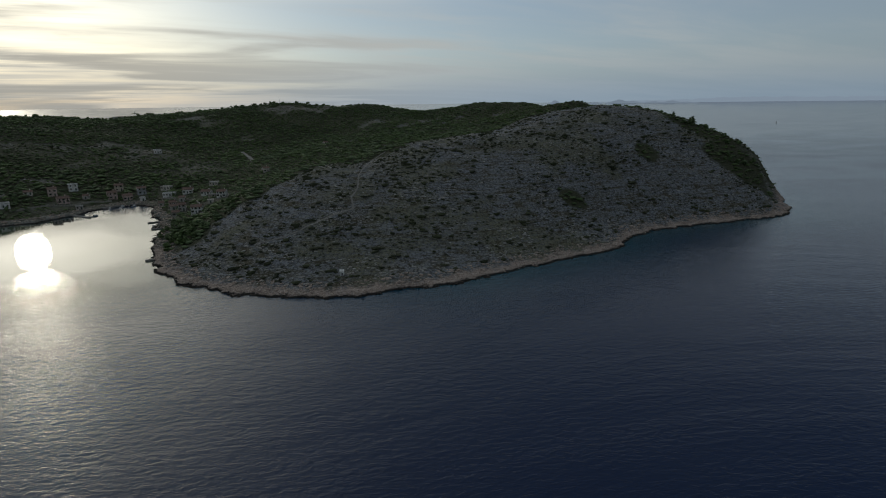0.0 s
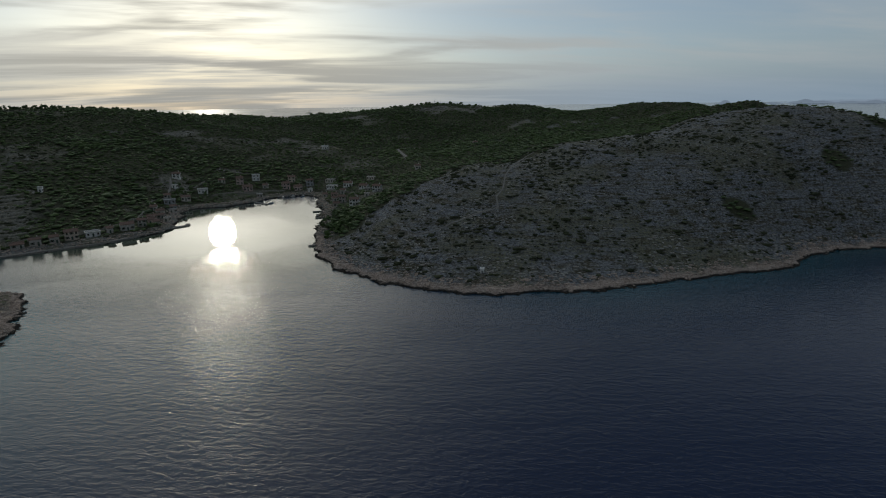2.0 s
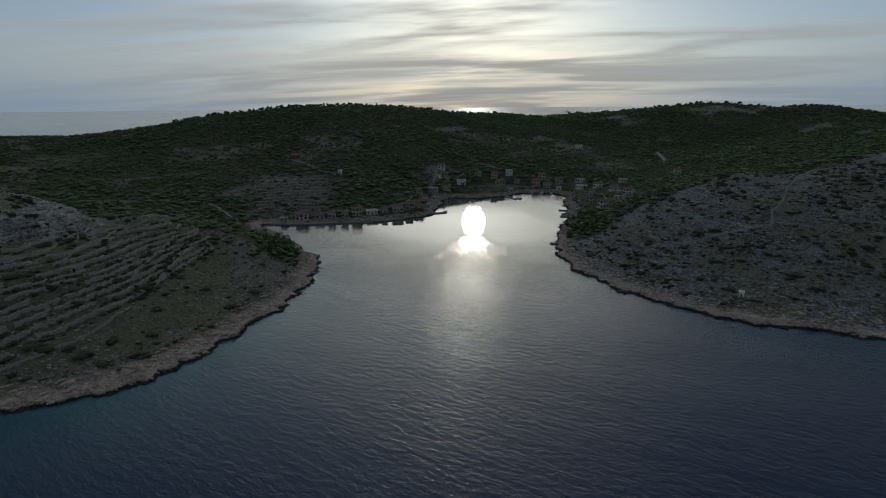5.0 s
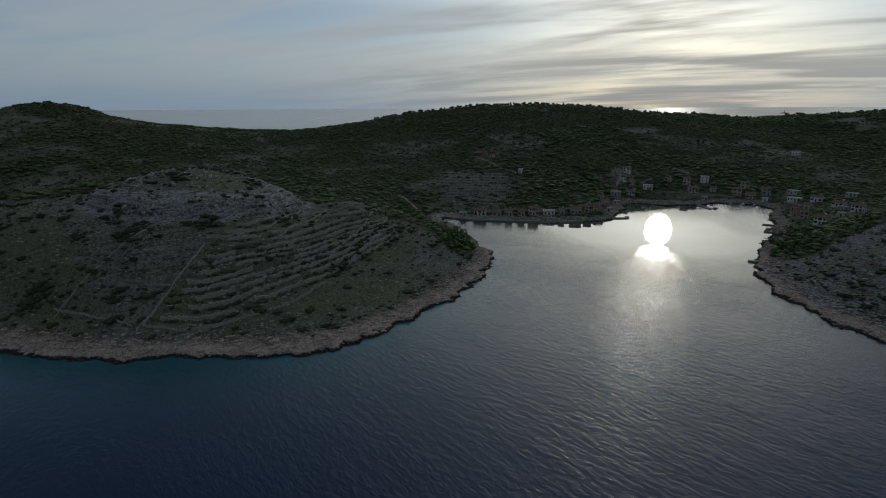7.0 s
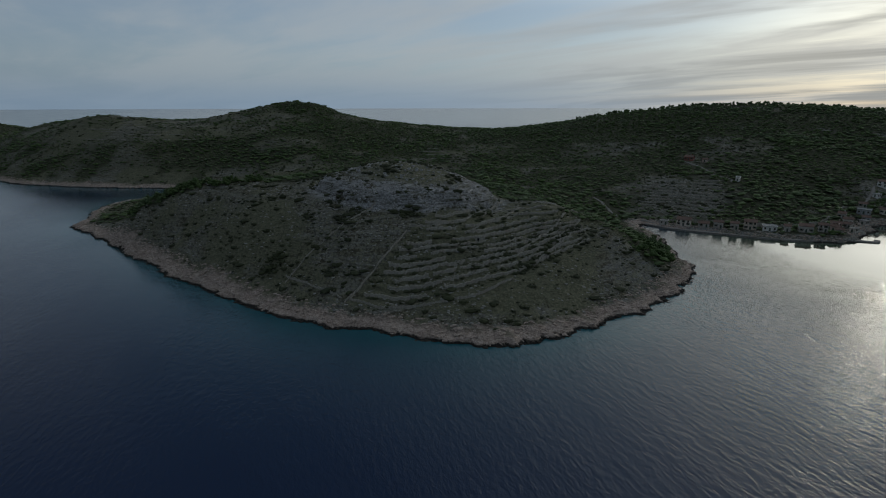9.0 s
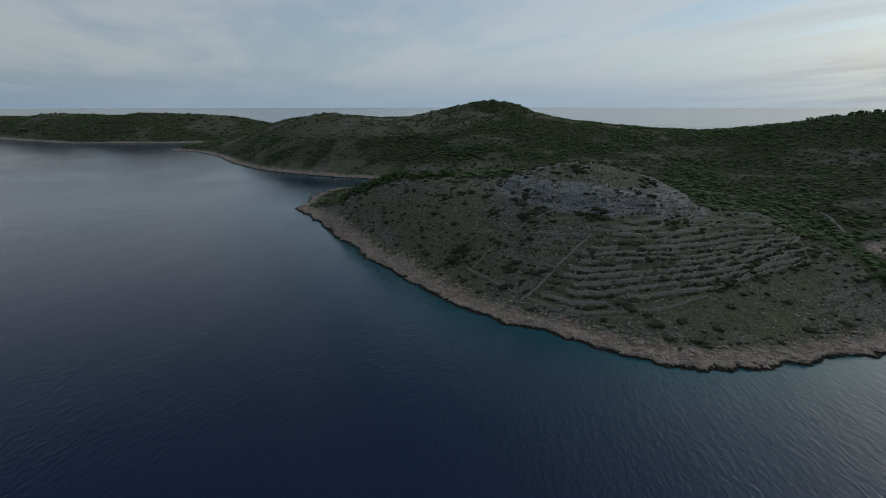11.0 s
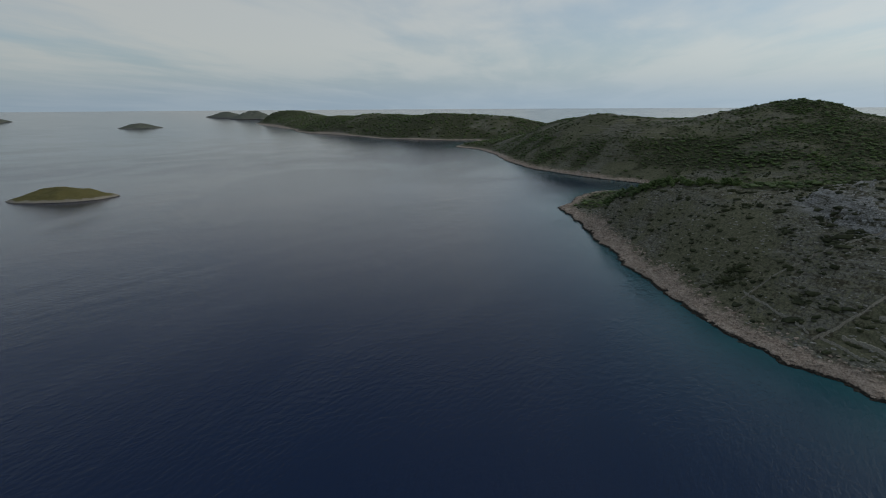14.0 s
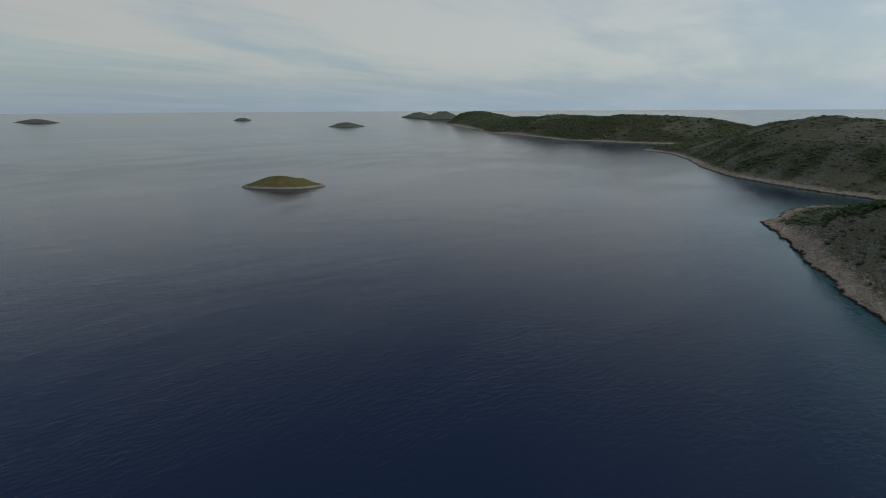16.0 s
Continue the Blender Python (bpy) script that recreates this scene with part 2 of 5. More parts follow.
# ---- the lie of the land ----
def lattice(ix, iy, seed):
    v = (ix * 374761393 + iy * 668265263 + seed * 982451653) & 0xFFFFFFFF
    v = ((v ^ (v >> 13)) * 1274126177) & 0xFFFFFFFF
    return ((v ^ (v >> 16)) & 0xFFFFFF) / float(0xFFFFFF) * 2 - 1


def value_noise(x, y, seed):
    fx, fy = np.floor(x), np.floor(y)
    ix, iy, u, v = fx.astype(np.int64), fy.astype(np.int64), x - fx, y - fy
    u, v = u * u * (3 - 2 * u), v * v * (3 - 2 * v)
    a, b = lattice(ix, iy, seed), lattice(ix + 1, iy, seed)
    c, d = lattice(ix, iy + 1, seed), lattice(ix + 1, iy + 1, seed)
    return (a * (1 - u) + b * u) * (1 - v) + (c * (1 - u) + d * u) * v


def fractal(x, y, size, octaves, seed):
    total, amp = 0.0, 1.0
    for k in range(octaves):
        total = total + amp * value_noise(x / size + 17.3 * k, y / size - 9.1 * k, seed + k)
        size, amp = size / 2.03, amp * 0.5
    return total


def ease(x, a, b):
    t = np.clip((x - a) / (b - a), 0, 1)
    return t * t * (3 - 2 * t)


# the coast, walked with the land to its right
COAST_NORTH = [(288, 490), (280, 445), (260, 404), (243, 373), (211, 356), (150, 337), (116, 314), (95, 289), (62, 268), (31, 248),
               (3, 232), (-22, 226), (-41, 218), (-65, 218), (-86, 222), (-106, 228), (-119, 234), (-137, 249), (-147, 261), (-156, 275)]
COAST_BAY = [(-166, 294), (-177, 321), (-189, 349), (-206, 378), (-222, 404), (-242, 434), (-263, 436), (-274, 416), (-277, 400), (-292, 373),
             (-312, 358), (-298, 332), (-279, 306), (-271, 289), (-276, 273), (-283, 252), (-296, 236), (-310, 217), (-322, 204), (-338, 195)]
COAST_SOUTH = [(-336, 188), (-317, 186), (-297, 184), (-278, 178), (-260, 170), (-247, 170), (-233, 164), (-222, 153), (-209, 139), (-196, 120),
               (-183, 101), (-174, 85), (-167, 65), (-166, 45), (-172, 30), (-181, 11), (-191, -10), (-201, -30), (-221, -50), (-242, -71),
               (-267, -93), (-302, -121), (-353, -159), (-389, -190), (-409, -196), (-452, -207), (-481, -209)]
COAST_COVE = [(-505, -196), (-522, -165), (-540, -152), (-556, -172), (-575, -200), (-587, -244), (-608, -308), (-634, -360), (-669, -403),
              (-709, -444), (-792, -522), (-863, -608), (-896, -684), (-980, -719), (-1085, -745), (-1050, -822), (-1023, -962),
              (-1012, -1020), (-1064, -1172), (-1118, -1452), (-1169, -1585), (-1271, -1743), (-1500, -2305), (-1550, -2400)]
COAST_BACK = [(-1850, -2450), (-1800, -1900), (-1620, -1400), (-1550, -900), (-1450, -500), (-1250, -100), (-1180, 300), (-1050, 700),
              (-800, 1020), (-400, 1200), (0, 1180), (190, 1000), (250, 750), (280, 560)]


def spline(points, steps):
    """A smooth closed line through the points."""
    p = np.array(points, float)
    a, b, c, d = np.roll(p, 1, 0), p, np.roll(p, -1, 0), np.roll(p, -2, 0)
    out = []
    for k in range(steps):
        t = k / steps
        out.append(0.5 * (2 * b + (c - a) * t + (2 * a - 5 * b + 4 * c - d) * t * t + (3 * b - a - 3 * c + d) * t ** 3))
    return np.stack(out, 1).reshape(-1, 2)


COAST = spline(COAST_NORTH + COAST_BAY + COAST_SOUTH + COAST_COVE + COAST_BACK, 3)


def shore_distance(x, y, line=None):
    """Metres from the coast, positive on land."""
    line = COAST if line is None else line
    best, inside = np.full(x.shape, 1e12), np.zeros(x.shape, bool)
    for (x0, y0), (x1, y1) in zip(line, np.roll(line, -1, 0)):
        ex, ey = x1 - x0, y1 - y0
        t = np.clip(((x - x0) * ex + (y - y0) * ey) / (ex * ex + ey * ey + 1e-9), 0, 1)
        best = np.minimum(best, (x - x0 - t * ex) ** 2 + (y - y0 - t * ey) ** 2)
        if y0 != y1:
            inside ^= ((y0 > y) != (y1 > y)) & (x < x0 + (y - y0) * ex / ey)
    d = np.sqrt(best)
    return np.where(inside, d, -d)


def sea_level(r):
    """The sea lifts towards its far rim, to end at the true horizon."""
    return 57.0 * (np.maximum(0, r - 2000) / 2900) ** 2


# crests and slopes: bearing to the left of +y in degrees, metres away, height
NORTH_HEADLAND = [(22.5, 370, 19), (17, 370, 29), (13.2, 375, 36), (8.6, 385, 37), (5, 400, 46), (-0.9, 430, 52), (-6.7, 460, 57), (-9, 480, 66),
                  (-12.4, 500, 71), (-15.6, 510, 74), (-17.8, 510, 73), (-20.4, 510, 69), (-23, 505, 63), (-25.5, 500, 53), (-28, 500, 46),
                  (-29.4, 512, 47), (-30.2, 514, 43), (14, 300, 22), (5, 310, 27), (-3, 330, 32), (-10, 360, 38), (-17, 400, 42), (-23, 430, 35), (-15, 640, 56), (0, 530, 42)]
SOUTH_HEADLAND = [(85.6, 300, 43.5), (89, 298, 42.5), (92.6, 300, 38), (97.8, 310, 37), (103.2, 320, 34), (108.3, 345, 31), (112, 380, 22),
                  (81.4, 300, 39), (77.2, 300, 31.5), (75, 290, 26), (70.6, 290, 29), (67, 285, 25), (62.4, 280, 18), (59.5, 290, 10),
                  (85, 240, 28), (95, 245, 26), (75, 235, 22), (103, 265, 22), (90, 400, 22), (75, 400, 14), (105, 430, 16)]
WEST_RIDGE = [(38.6, 900, 67), (34.9, 950, 65), (32.1, 950, 58), (28.6, 950, 65), (23.8, 950, 67), (20.3, 1000, 73), (16.6, 1000, 80),
              (12.8, 1000, 76), (10.6, 1000, 72), (7.2, 1000, 76), (1.4, 1000, 58), (-3.8, 950, 77), (-8.4, 900, 76), (-11.8, 850, 66), (-15.1, 800, 75),
              (41.8, 900, 70), (45.2, 850, 77), (49.9, 800, 81), (53.9, 800, 80), (59.5, 800, 76), (65, 800, 68), (68.6, 850, 58), (72.6, 900, 43),
              (80, 900, 43), (85, 900, 52), (90.6, 850, 65), (93.4, 850, 80), (96.1, 850, 86), (99.2, 850, 78)]
SOUTH_RIDGE = [(102.2, 850, 69), (105.5, 870, 59), (109.4, 870, 63), (114, 850, 66), (117.7, 1000, 52), (121.9, 1450, 50), (124.2, 1500, 57), (126.5, 1500, 56),
               (130, 1500, 60), (133.4, 1650, 48), (136.8, 1750, 58), (140.1, 2000, 50), (143.7, 2850, 61), (145.7, 2800, 52), (142, 2400, 40)]
INNER_SLOPES = [(45, 600, 32), (55, 600, 38), (65, 600, 30), (38, 640, 26), (30, 640, 22), (24, 620, 18), (20, 560, 16), (28, 800, 42), (15, 750, 30),
                (8, 720, 40), (72, 600, 22), (80, 600, 24), (90, 650, 34), (97, 650, 42), (105, 700, 42), (111, 700, 36), (50, 480, 14), (60, 480, 16),
                (70, 480, 12), (45, 1100, 30), (85, 1100, 20), (20, 1180, 30)]
BACK_SLOPES = [(13, 450, 26), (8.6, 460, 30), (5, 480, 36), (-1, 500, 44), (-6.7, 550, 48), (-10, 580, 56), (18, 430, 18), (103.2, 390, 22), (97.8, 380, 26),
               (108.3, 400, 18), (92, 350, 38), (75, 345, 20), (70.6, 345, 15), (67, 335, 11), (62.4, 325, 6), (-5, 1080, 35), (1, 880, 57), (-5, 800, 58),
               (-10, 720, 58), (-1, 700, 46), (-12, 1000, 45)]


def spot(bearing, away):
    return -math.sin(radians(bearing)) * away, math.cos(radians(bearing)) * away


def fit_relief():
    """A smooth surface through the coast, at zero, and through the crests and slopes."""
    pts = [(*spot(b, r), z) for b, r, z in NORTH_HEADLAND + SOUTH_HEADLAND + WEST_RIDGE + SOUTH_RIDGE + INNER_SLOPES + BACK_SLOPES]
    pts += [(x, y, 0.0) for x, y in COAST[::3]]
    p = np.array(pts)
    d = np.sqrt((p[:, None, 0] - p[None, :, 0]) ** 2 + (p[:, None, 1] - p[None, :, 1]) ** 2 + 20.0 ** 2)
    return p, np.linalg.solve(d + np.eye(len(p)) * -1.0, p[:, 2])


RELIEF_POINTS, RELIEF_WEIGHTS = fit_relief()


def relief(x, y):
    z = np.zeros(x.shape)
    for (px, py, _), w in zip(RELIEF_POINTS, RELIEF_WEIGHTS):
        z += w * np.sqrt((x - px) ** 2 + (y - py) ** 2 + 400.0)
    return z


def side(x, y, a, b):
    """Metres to the left of the line from a to b."""
    ex, ey = b[0] - a[0], b[1] - a[1]
    return ((y - a[1]) * ex - (x - a[0]) * ey) / math.hypot(ex, ey)


FIELD_WALL = ((-202, -8), (-234, 20))      # the straight wall that ends the terraces
STEP, FIRST_STEP = 2.1, 5.3


def terrace_count(x, y, z):
    """How many terraces up the slope a place is; they run a little unevenly."""
    climb = 0.15 * np.maximum(y - 15, 0) * ease(z, 30, 13)      # the lower ones rise towards the bay
    return np.clip((z - 0.8 * fractal(x, y, 22, 4, 3) - climb + 0.7 * fractal(x, y, 48, 2, 77) - FIRST_STEP) / STEP, 0, None)


def terrace_zone(x, y, z):
    bearing = np.degrees(np.arctan2(-x, y))
    r = np.hypot(x, y)
    return (ease(side(x, y, *FIELD_WALL), 0, -2) * ease(bearing, 63, 66) * ease(bearing, 96, 94) * ease(r, 300, 285) * ease(z, 4.5, 5.5) * ease(z, 33, 30)
            * (1 - 0.75 * ease(np.abs(z + 1.5 * fractal(x, y, 30, 2, 79) - 21.0), 1.6, 0.6)))


def cap_distance(x, y):
    """From the middle of the limestone cap of the south headland."""
    return np.hypot(x + 285, (y - 26) / 1.42) + 3.5 * fractal(x, y, 14, 3, 61)


def bare_land(x, y):
    """Height of the ground before terracing, and distance from the shore."""
    d = shore_distance(x, y)
    rough = fractal(x, y, 22, 4, 3)
    e = d + 2.6 * rough * ease(np.abs(d), 60, 0) + 1.7 * fractal(x, y, 4.2, 3, 9) * ease(np.abs(d), 30, 0)
    inner = 1 - np.exp(-np.maximum(e, 0) / 18)
    z = np.maximum(relief(x, y), 1.0) * inner + 1.5 * (1 - np.exp(-np.maximum(e, 0) / 3.0))
    z = z + inner * (0.8 * rough + 1.2 * fractal(x, y, 75, 3, 5) * ease(e, 20, 120))
    # the limestone cap of the south headland breaks off in a low scarp
    z = z + 5.5 * ease(cap_distance(x, y), 33.5, 27.5)
    # under the woods the soil lies a little lower than the treetops that make the skyline
    return z - 2.2 * ease(np.hypot(x, y), 520, 720) * ease(e, 30, 90), e


def land(x, y):
    """Height of the ground and distance from the shore, for arrays of places."""
    x, y = np.asarray(x, float), np.asarray(y, float)
    z, e = bare_land(x, y)
    k = terrace_count(x, y, z)
    f = k - np.floor(k)
    z = z + STEP * (0.75 * ease(f, 0.74, 1.0) - 0.75 * f) * terrace_zone(x, y, z)
    z = z + (0.30 * fractal(x, y, 5.5, 3, 21) + 0.35 * np.abs(fractal(x, y, 9.0, 3, 23))) * ease(e, 0, 8)
    # broken ledges along the water
    z = z + 0.75 * np.abs(fractal(x, y, 3.6, 3, 29)) * ease(e, 0.2, 2.5) * ease(e, 17, 9)
    z = np.where(e > 0, z, np.maximum(e * 0.35, -6.0))
    return z + sea_level(np.hypot(x, y)), e


def axis(parts):
    """Grid lines: runs of (from, to, first step, last step)."""
    out = []
    for a, b, s0, s1 in parts:
        n = max(2, int(round(abs(b - a) / (0.5 * (s0 + s1)))))
        t = np.arange(n) / n
        q = s1 / s0
        out.append(a + (b - a) * (t if abs(q - 1) < 0.05 else (q ** t - 1) / (q - 1)))
    return np.concatenate(out + [[parts[-1][1]]])


def mesh_object(name, verts, faces, mat, smooth=False):
    me = bpy.data.meshes.new(name)
    verts, faces = np.asarray(verts, np.float32), np.asarray(faces, np.int32)
    me.vertices.add(len(verts))
    me.vertices.foreach_set("co", verts.ravel())
    k = faces.shape[1]
    me.loops.add(faces.size)
    me.loops.foreach_set("vertex_index", faces.ravel())
    me.polygons.add(len(faces))
    me.polygons.foreach_set("loop_start", np.arange(len(faces), dtype=np.int32) * k)
    me.polygons.foreach_set("use_smooth", np.full(len(faces), smooth))
    me.update(calc_edges=True)
    me.materials.append(mat)
    return new(name, me)


def attribute(ob, name, values):
    a = ob.data.attributes.new(name, "FLOAT", "POINT")
    a.data.foreach_set("value", np.asarray(values, np.float32))


BARE_NORTH = np.array([(-160, 270), (-135, 300), (-120, 335), (-88, 362), (-45, 385), (0, 428), (60, 462), (110, 494), (160, 492), (205, 462), (232, 410),
                       (255, 385), (240, 350), (100, 270), (0, 215), (-90, 205)], float)
BARE_SOUTH = np.array([(-232, 175), (-236, 135), (-252, 108), (-272, 92), (-296, 78), (-312, 40), (-312, -10), (-318, -50), (-340, -85), (-372, -140),
                       (-392, -180), (-385, -205), (-200, -60), (-150, 30), (-160, 100), (-215, 170)], float)
# thickets, x, y, radius; and open stony ground
THICKETS = [(-240, 141, 11), (-252, 150, 14), (-262, 150, 15), (-274, 158, 16), (-288, 163, 14), (-150, 298, 20), (-166, 318, 17), (-178, 345, 13),
            (-138, 318, 16), (-150, 340, 14), (-120, 332, 12), (-105, 348, 10), (-358, -135, 12), (-350, -116, 12), (-344, -98, 11), (-337, -82, 10), (-331, -66, 8),
            (150, 400, 10), (80, 330, 8), (225, 420, 22), (200, 455, 20)]
CLEARINGS = [(-392, 232, 42), (-372, 262, 32), (-420, 250, 36), (-330, 600, 60), (-250, 560, 40), (-700, -300, 90), (-760, -350, 90), (-620, -250, 50),
             (-638, -81, 32), (-617, 86, 26), (-640, 150, 45), (-560, 260, 40), (-300, 420, 26), (-250, 462, 26), (-210, 440, 34), (-180, 400, 22), (-300, 250, 22),
             (-560, -60, 50), (-480, 330, 26), (-800, -520, 60), (-420, 560, 40), (-860, 40, 30), (-770, 620, 40)]


def wooded(x, y, z, e):
    """How thickly the place is grown with pine and maquis, 0 to 1."""
    n = fractal(x, y, 90, 4, 41)
    n2 = fractal(x, y, 28, 3, 47)
    w = ease(n * 0.55 + n2 * 0.45, -0.80, -0.30)
    # the southern slopes are patchier
    w = w * (1 - ease(y, 40, -120) * (1 - ease(n * 0.55 + n2 * 0.45, -0.45, 0.0)) * 0.55)
    # on the southern hill a belt of pines runs level between bare slopes
    bearing, r = np.degrees(np.arctan2(-x, y)), np.hypot(x, y)
    there = ease(bearing, 99.5, 103.5) * ease(bearing, 121, 118) * ease(r, 540, 570) * ease(r, 1000, 950)
    level = z + 5.0 * n2 + 3.0 * n + ease(bearing, 109, 115) * 5
    belt = 1.0 * ease(level, 11, 17) * ease(level, 46, 40) + 0.55 * ease(n2, -0.15, 0.4)
    w = w + (belt - w) * there
    for cx, cy, r in CLEARINGS:
        d = np.hypot(x - cx, y - cy) + 0.5 * r * n2
        w = w * (1 - 0.5 * ease(d, r, 0.4 * r))
    # the terraced field above the quay
    r = np.hypot(x, y)
    field = ease(bearing + 0.8 * n2, 53.0, 53.8) * ease(bearing + 0.8 * n2, 61.5, 60.0) * ease(z, 22, 19) * ease(r, 405, 412) * ease(r, 540, 520)
    w = w * (1 - 0.6 * field)
    open_side = np.maximum(shore_distance(x, y, BARE_NORTH), shore_distance(x, y, BARE_SOUTH)) + 6 * n2
    w = w * ease(open_side, 4, -6)
    for cx, cy, r in THICKETS:
        w = np.maximum(w, ease(np.hypot(x - cx, y - cy) + 0.35 * r * n2, r, 0.7 * r))
    return w * ease(e, 6, 16)


def grassy(x, y):
    """Where thin grass and herbs grow between the stones, 0 to 1."""
    return ease(0.6 * fractal(x, y, 55, 4, 101) + 0.4 * fractal(x, y, 17, 3, 107), -0.15, 0.4)


GRID = {}


def surveyed(x, y, *layers):
    """Read the finished ground at places: z height, e distance from the shore, w how wooded."""
    xs, ys = GRID["xs"], GRID["ys"]
    x, y = np.asarray(x, float), np.asarray(y, float)
    i = np.clip(np.searchsorted(xs, x) - 1, 0, len(xs) - 2)
    j = np.clip(np.searchsorted(ys, y) - 1, 0, len(ys) - 2)
    u, v = (x - xs[i]) / (xs[i + 1] - xs[i]), (y - ys[j]) / (ys[j + 1] - ys[j])
    out = []
    for k in layers:
        g = GRID[k]
        out.append((g[i, j] * (1 - u) + g[i + 1, j] * u) * (1 - v) + (g[i, j + 1] * (1 - u) + g[i + 1, j + 1] * u) * v)
    return out if len(out) > 1 else out[0]


def ground_height(x, y):
    return float(surveyed(np.array([x]), np.array([y]), "z")[0])


def build_ground():
    xs = axis([(-2000, -1000, 30, 11), (-1000, -480, 10, 2.2), (-480, -345, 2.1, 2.1), (-345, -160, 1.0, 1.0), (-160, 280, 1.75, 1.75), (280, 520, 3, 12)])
    ys = axis([(-2800, -1100, 40, 14), (-1100, -230, 12, 2.2), (-230, -60, 1.9, 1.9), (-60, 170, 1.0, 1.0), (170, 460, 1.75, 1.75), (460, 1350, 2.4, 16)])
    gx, gy = np.meshgrid(xs, ys, indexing="ij")
    z, e = land(gx.ravel(), gy.ravel())
    w = wooded(gx.ravel(), gy.ravel(), z, e)
    k = terrace_count(gx.ravel(), gy.ravel(), bare_land(gx.ravel(), gy.ravel())[0])
    GRID.update(xs=xs, ys=ys, z=z.reshape(gx.shape), e=e.reshape(gx.shape), w=w.reshape(gx.shape), k=k.reshape(gx.shape))
    idx = np.arange(gx.size).reshape(gx.shape)
    faces = np.stack([idx[:-1, :-1], idx[1:, :-1], idx[1:, 1:], idx[:-1, 1:]], -1).reshape(-1, 4)
    faces = faces[(e[faces] > -9).any(1)]
    used = np.zeros(gx.size, bool)
    used[faces] = True
    number = np.cumsum(used) - 1
    v = np.stack([gx.ravel(), gy.ravel(), z], 1)[used]
    ob = mesh_object("ground", v, number[faces], MAT_GROUND, True)
    attribute(ob, "shore", e[used])
    attribute(ob, "wood", w[used])
    attribute(ob, "grass", np.maximum(grassy(v[:, 0], v[:, 1]) * (1 - 0.5 * ease(v[:, 1], 170, 230)) + 0.35 * ease(v[:, 1], 230, 130), 0.9 * ease(cap_distance(v[:, 0], v[:, 1]), 24, 16)) + 0.7 * terrace_zone(v[:, 0], v[:, 1], v[:, 2]))
    cap = cap_distance(v[:, 0], v[:, 1])
    # mask for the painted cool shade on the northern slopes
    attribute(ob, "cool_shade", ease(v[:, 1], 85, 170) * np.maximum(ease(np.hypot(v[:, 0], v[:, 1]), 420, 340), ease(v[:, 0], -140, -90)))
    attribute(ob, "harbour", ease(np.hypot(v[:, 0] + 285, v[:, 1] - 350), 165, 110) * ease(v[:, 0], -150, -185))
    attribute(ob, "crag", ease(cap, 37, 33) * ease(cap, 15, 23))
    tagged(ob, "rocky limestone island with scrub, terraces and bare pale shore", "ground", kind="structure")


def build_sea():
    r = np.concatenate([[0.02, 6.0], np.geomspace(20, 4940, 170)])
    a = np.linspace(0, 2 * math.pi, 360, endpoint=False)
    gr, ga = np.meshgrid(r, a, indexing="ij")
    x, y = (gr * np.cos(ga)).ravel(), (gr * np.sin(ga)).ravel()
    idx = np.arange(gr.size).reshape(gr.shape)
    nxt = np.roll(idx, -1, 1)
    faces = np.stack([idx[:-1], idx[1:], nxt[1:], nxt[:-1]], -1).reshape(-1, 4)
    ob = mesh_object("sea", np.stack([x, y, sea_level(gr.ravel())], 1), faces, MAT_SEA, True)
    d = -shore_distance(x, y)
    # pale shelving bottom off the south headland; deep or muddy elsewhere
    shelf = 0.25 + 0.75 * ease(y, 190, 130) + 0.45 * ease(x, -60, 20)
    attribute(ob, "shallow", shelf * np.exp(-np.maximum(d, 0) / 23.0))
    # calm water offshore, ruffled about the headlands
    ruffle = 0.015 + 0.985 * np.exp(-(gr.ravel() / 1100.0) ** 1.7)
    ruffle = ruffle * (1 - 0.32 * ease(y, 70, -90)) * (1 - 0.97 * ease(np.hypot(x + 250, y - 314), 112, 70))
    ruffle = ruffle * (1 + 0.3 * ease(x, 40, -60) * ease(y, 20, 90) * ease(np.hypot(x + 262, y - 318), 100, 160))
    # faint ripples drift over the calm bay
    inside = ease(np.hypot(x + 255, y - 340), 130, 90) * ease(np.abs(np.degrees(np.arctan2(-x, y)) - 38.4), 4.0, 7.0)
    ruffle = ruffle + 0.22 * inside * ease(fractal(x * 0.6 + y * 0.8, (y * 0.6 - x * 0.8) * 0.35, 22, 3, 63), -0.1, 0.5)
    attribute(ob, "ruffle", ruffle)
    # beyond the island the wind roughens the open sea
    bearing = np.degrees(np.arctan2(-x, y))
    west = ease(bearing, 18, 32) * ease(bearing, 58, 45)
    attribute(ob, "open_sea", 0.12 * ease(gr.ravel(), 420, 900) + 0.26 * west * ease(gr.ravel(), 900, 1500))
    # cloudy green water in the bay, paled further for the sky's warm reflection
    attribute(ob, "murk_sheen", ease(np.hypot(x + 232, y - 285) + 14 * fractal(x, y, 60, 3, 19), 165, 60))
    tagged(ob, "dark blue sea ruffled by small waves", "sea", kind="structure")


build_ground()
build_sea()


# ---- plants and stones ----
def plant_material(name, dark, light, fresh=(0.070, 0.110, 0.030), rough=0.8):
    m, n = material(name)
    g = n.add("ShaderNodeNewGeometry")
    tone = n.noise(g.outputs["Position"], 0.035, 3, 0.5)
    c = n.mix(g.outputs["Random Per Island"], dark, light)
    c = n.mix(n.ramp(tone, 0.42, 0.60), c, n.mix(0.65, c, fresh))
    finish(n, c, rough, spec=0.2)
    return m


MAT_PINE = plant_material("pine needles", (0.062, 0.088, 0.042), (0.112, 0.152, 0.062))
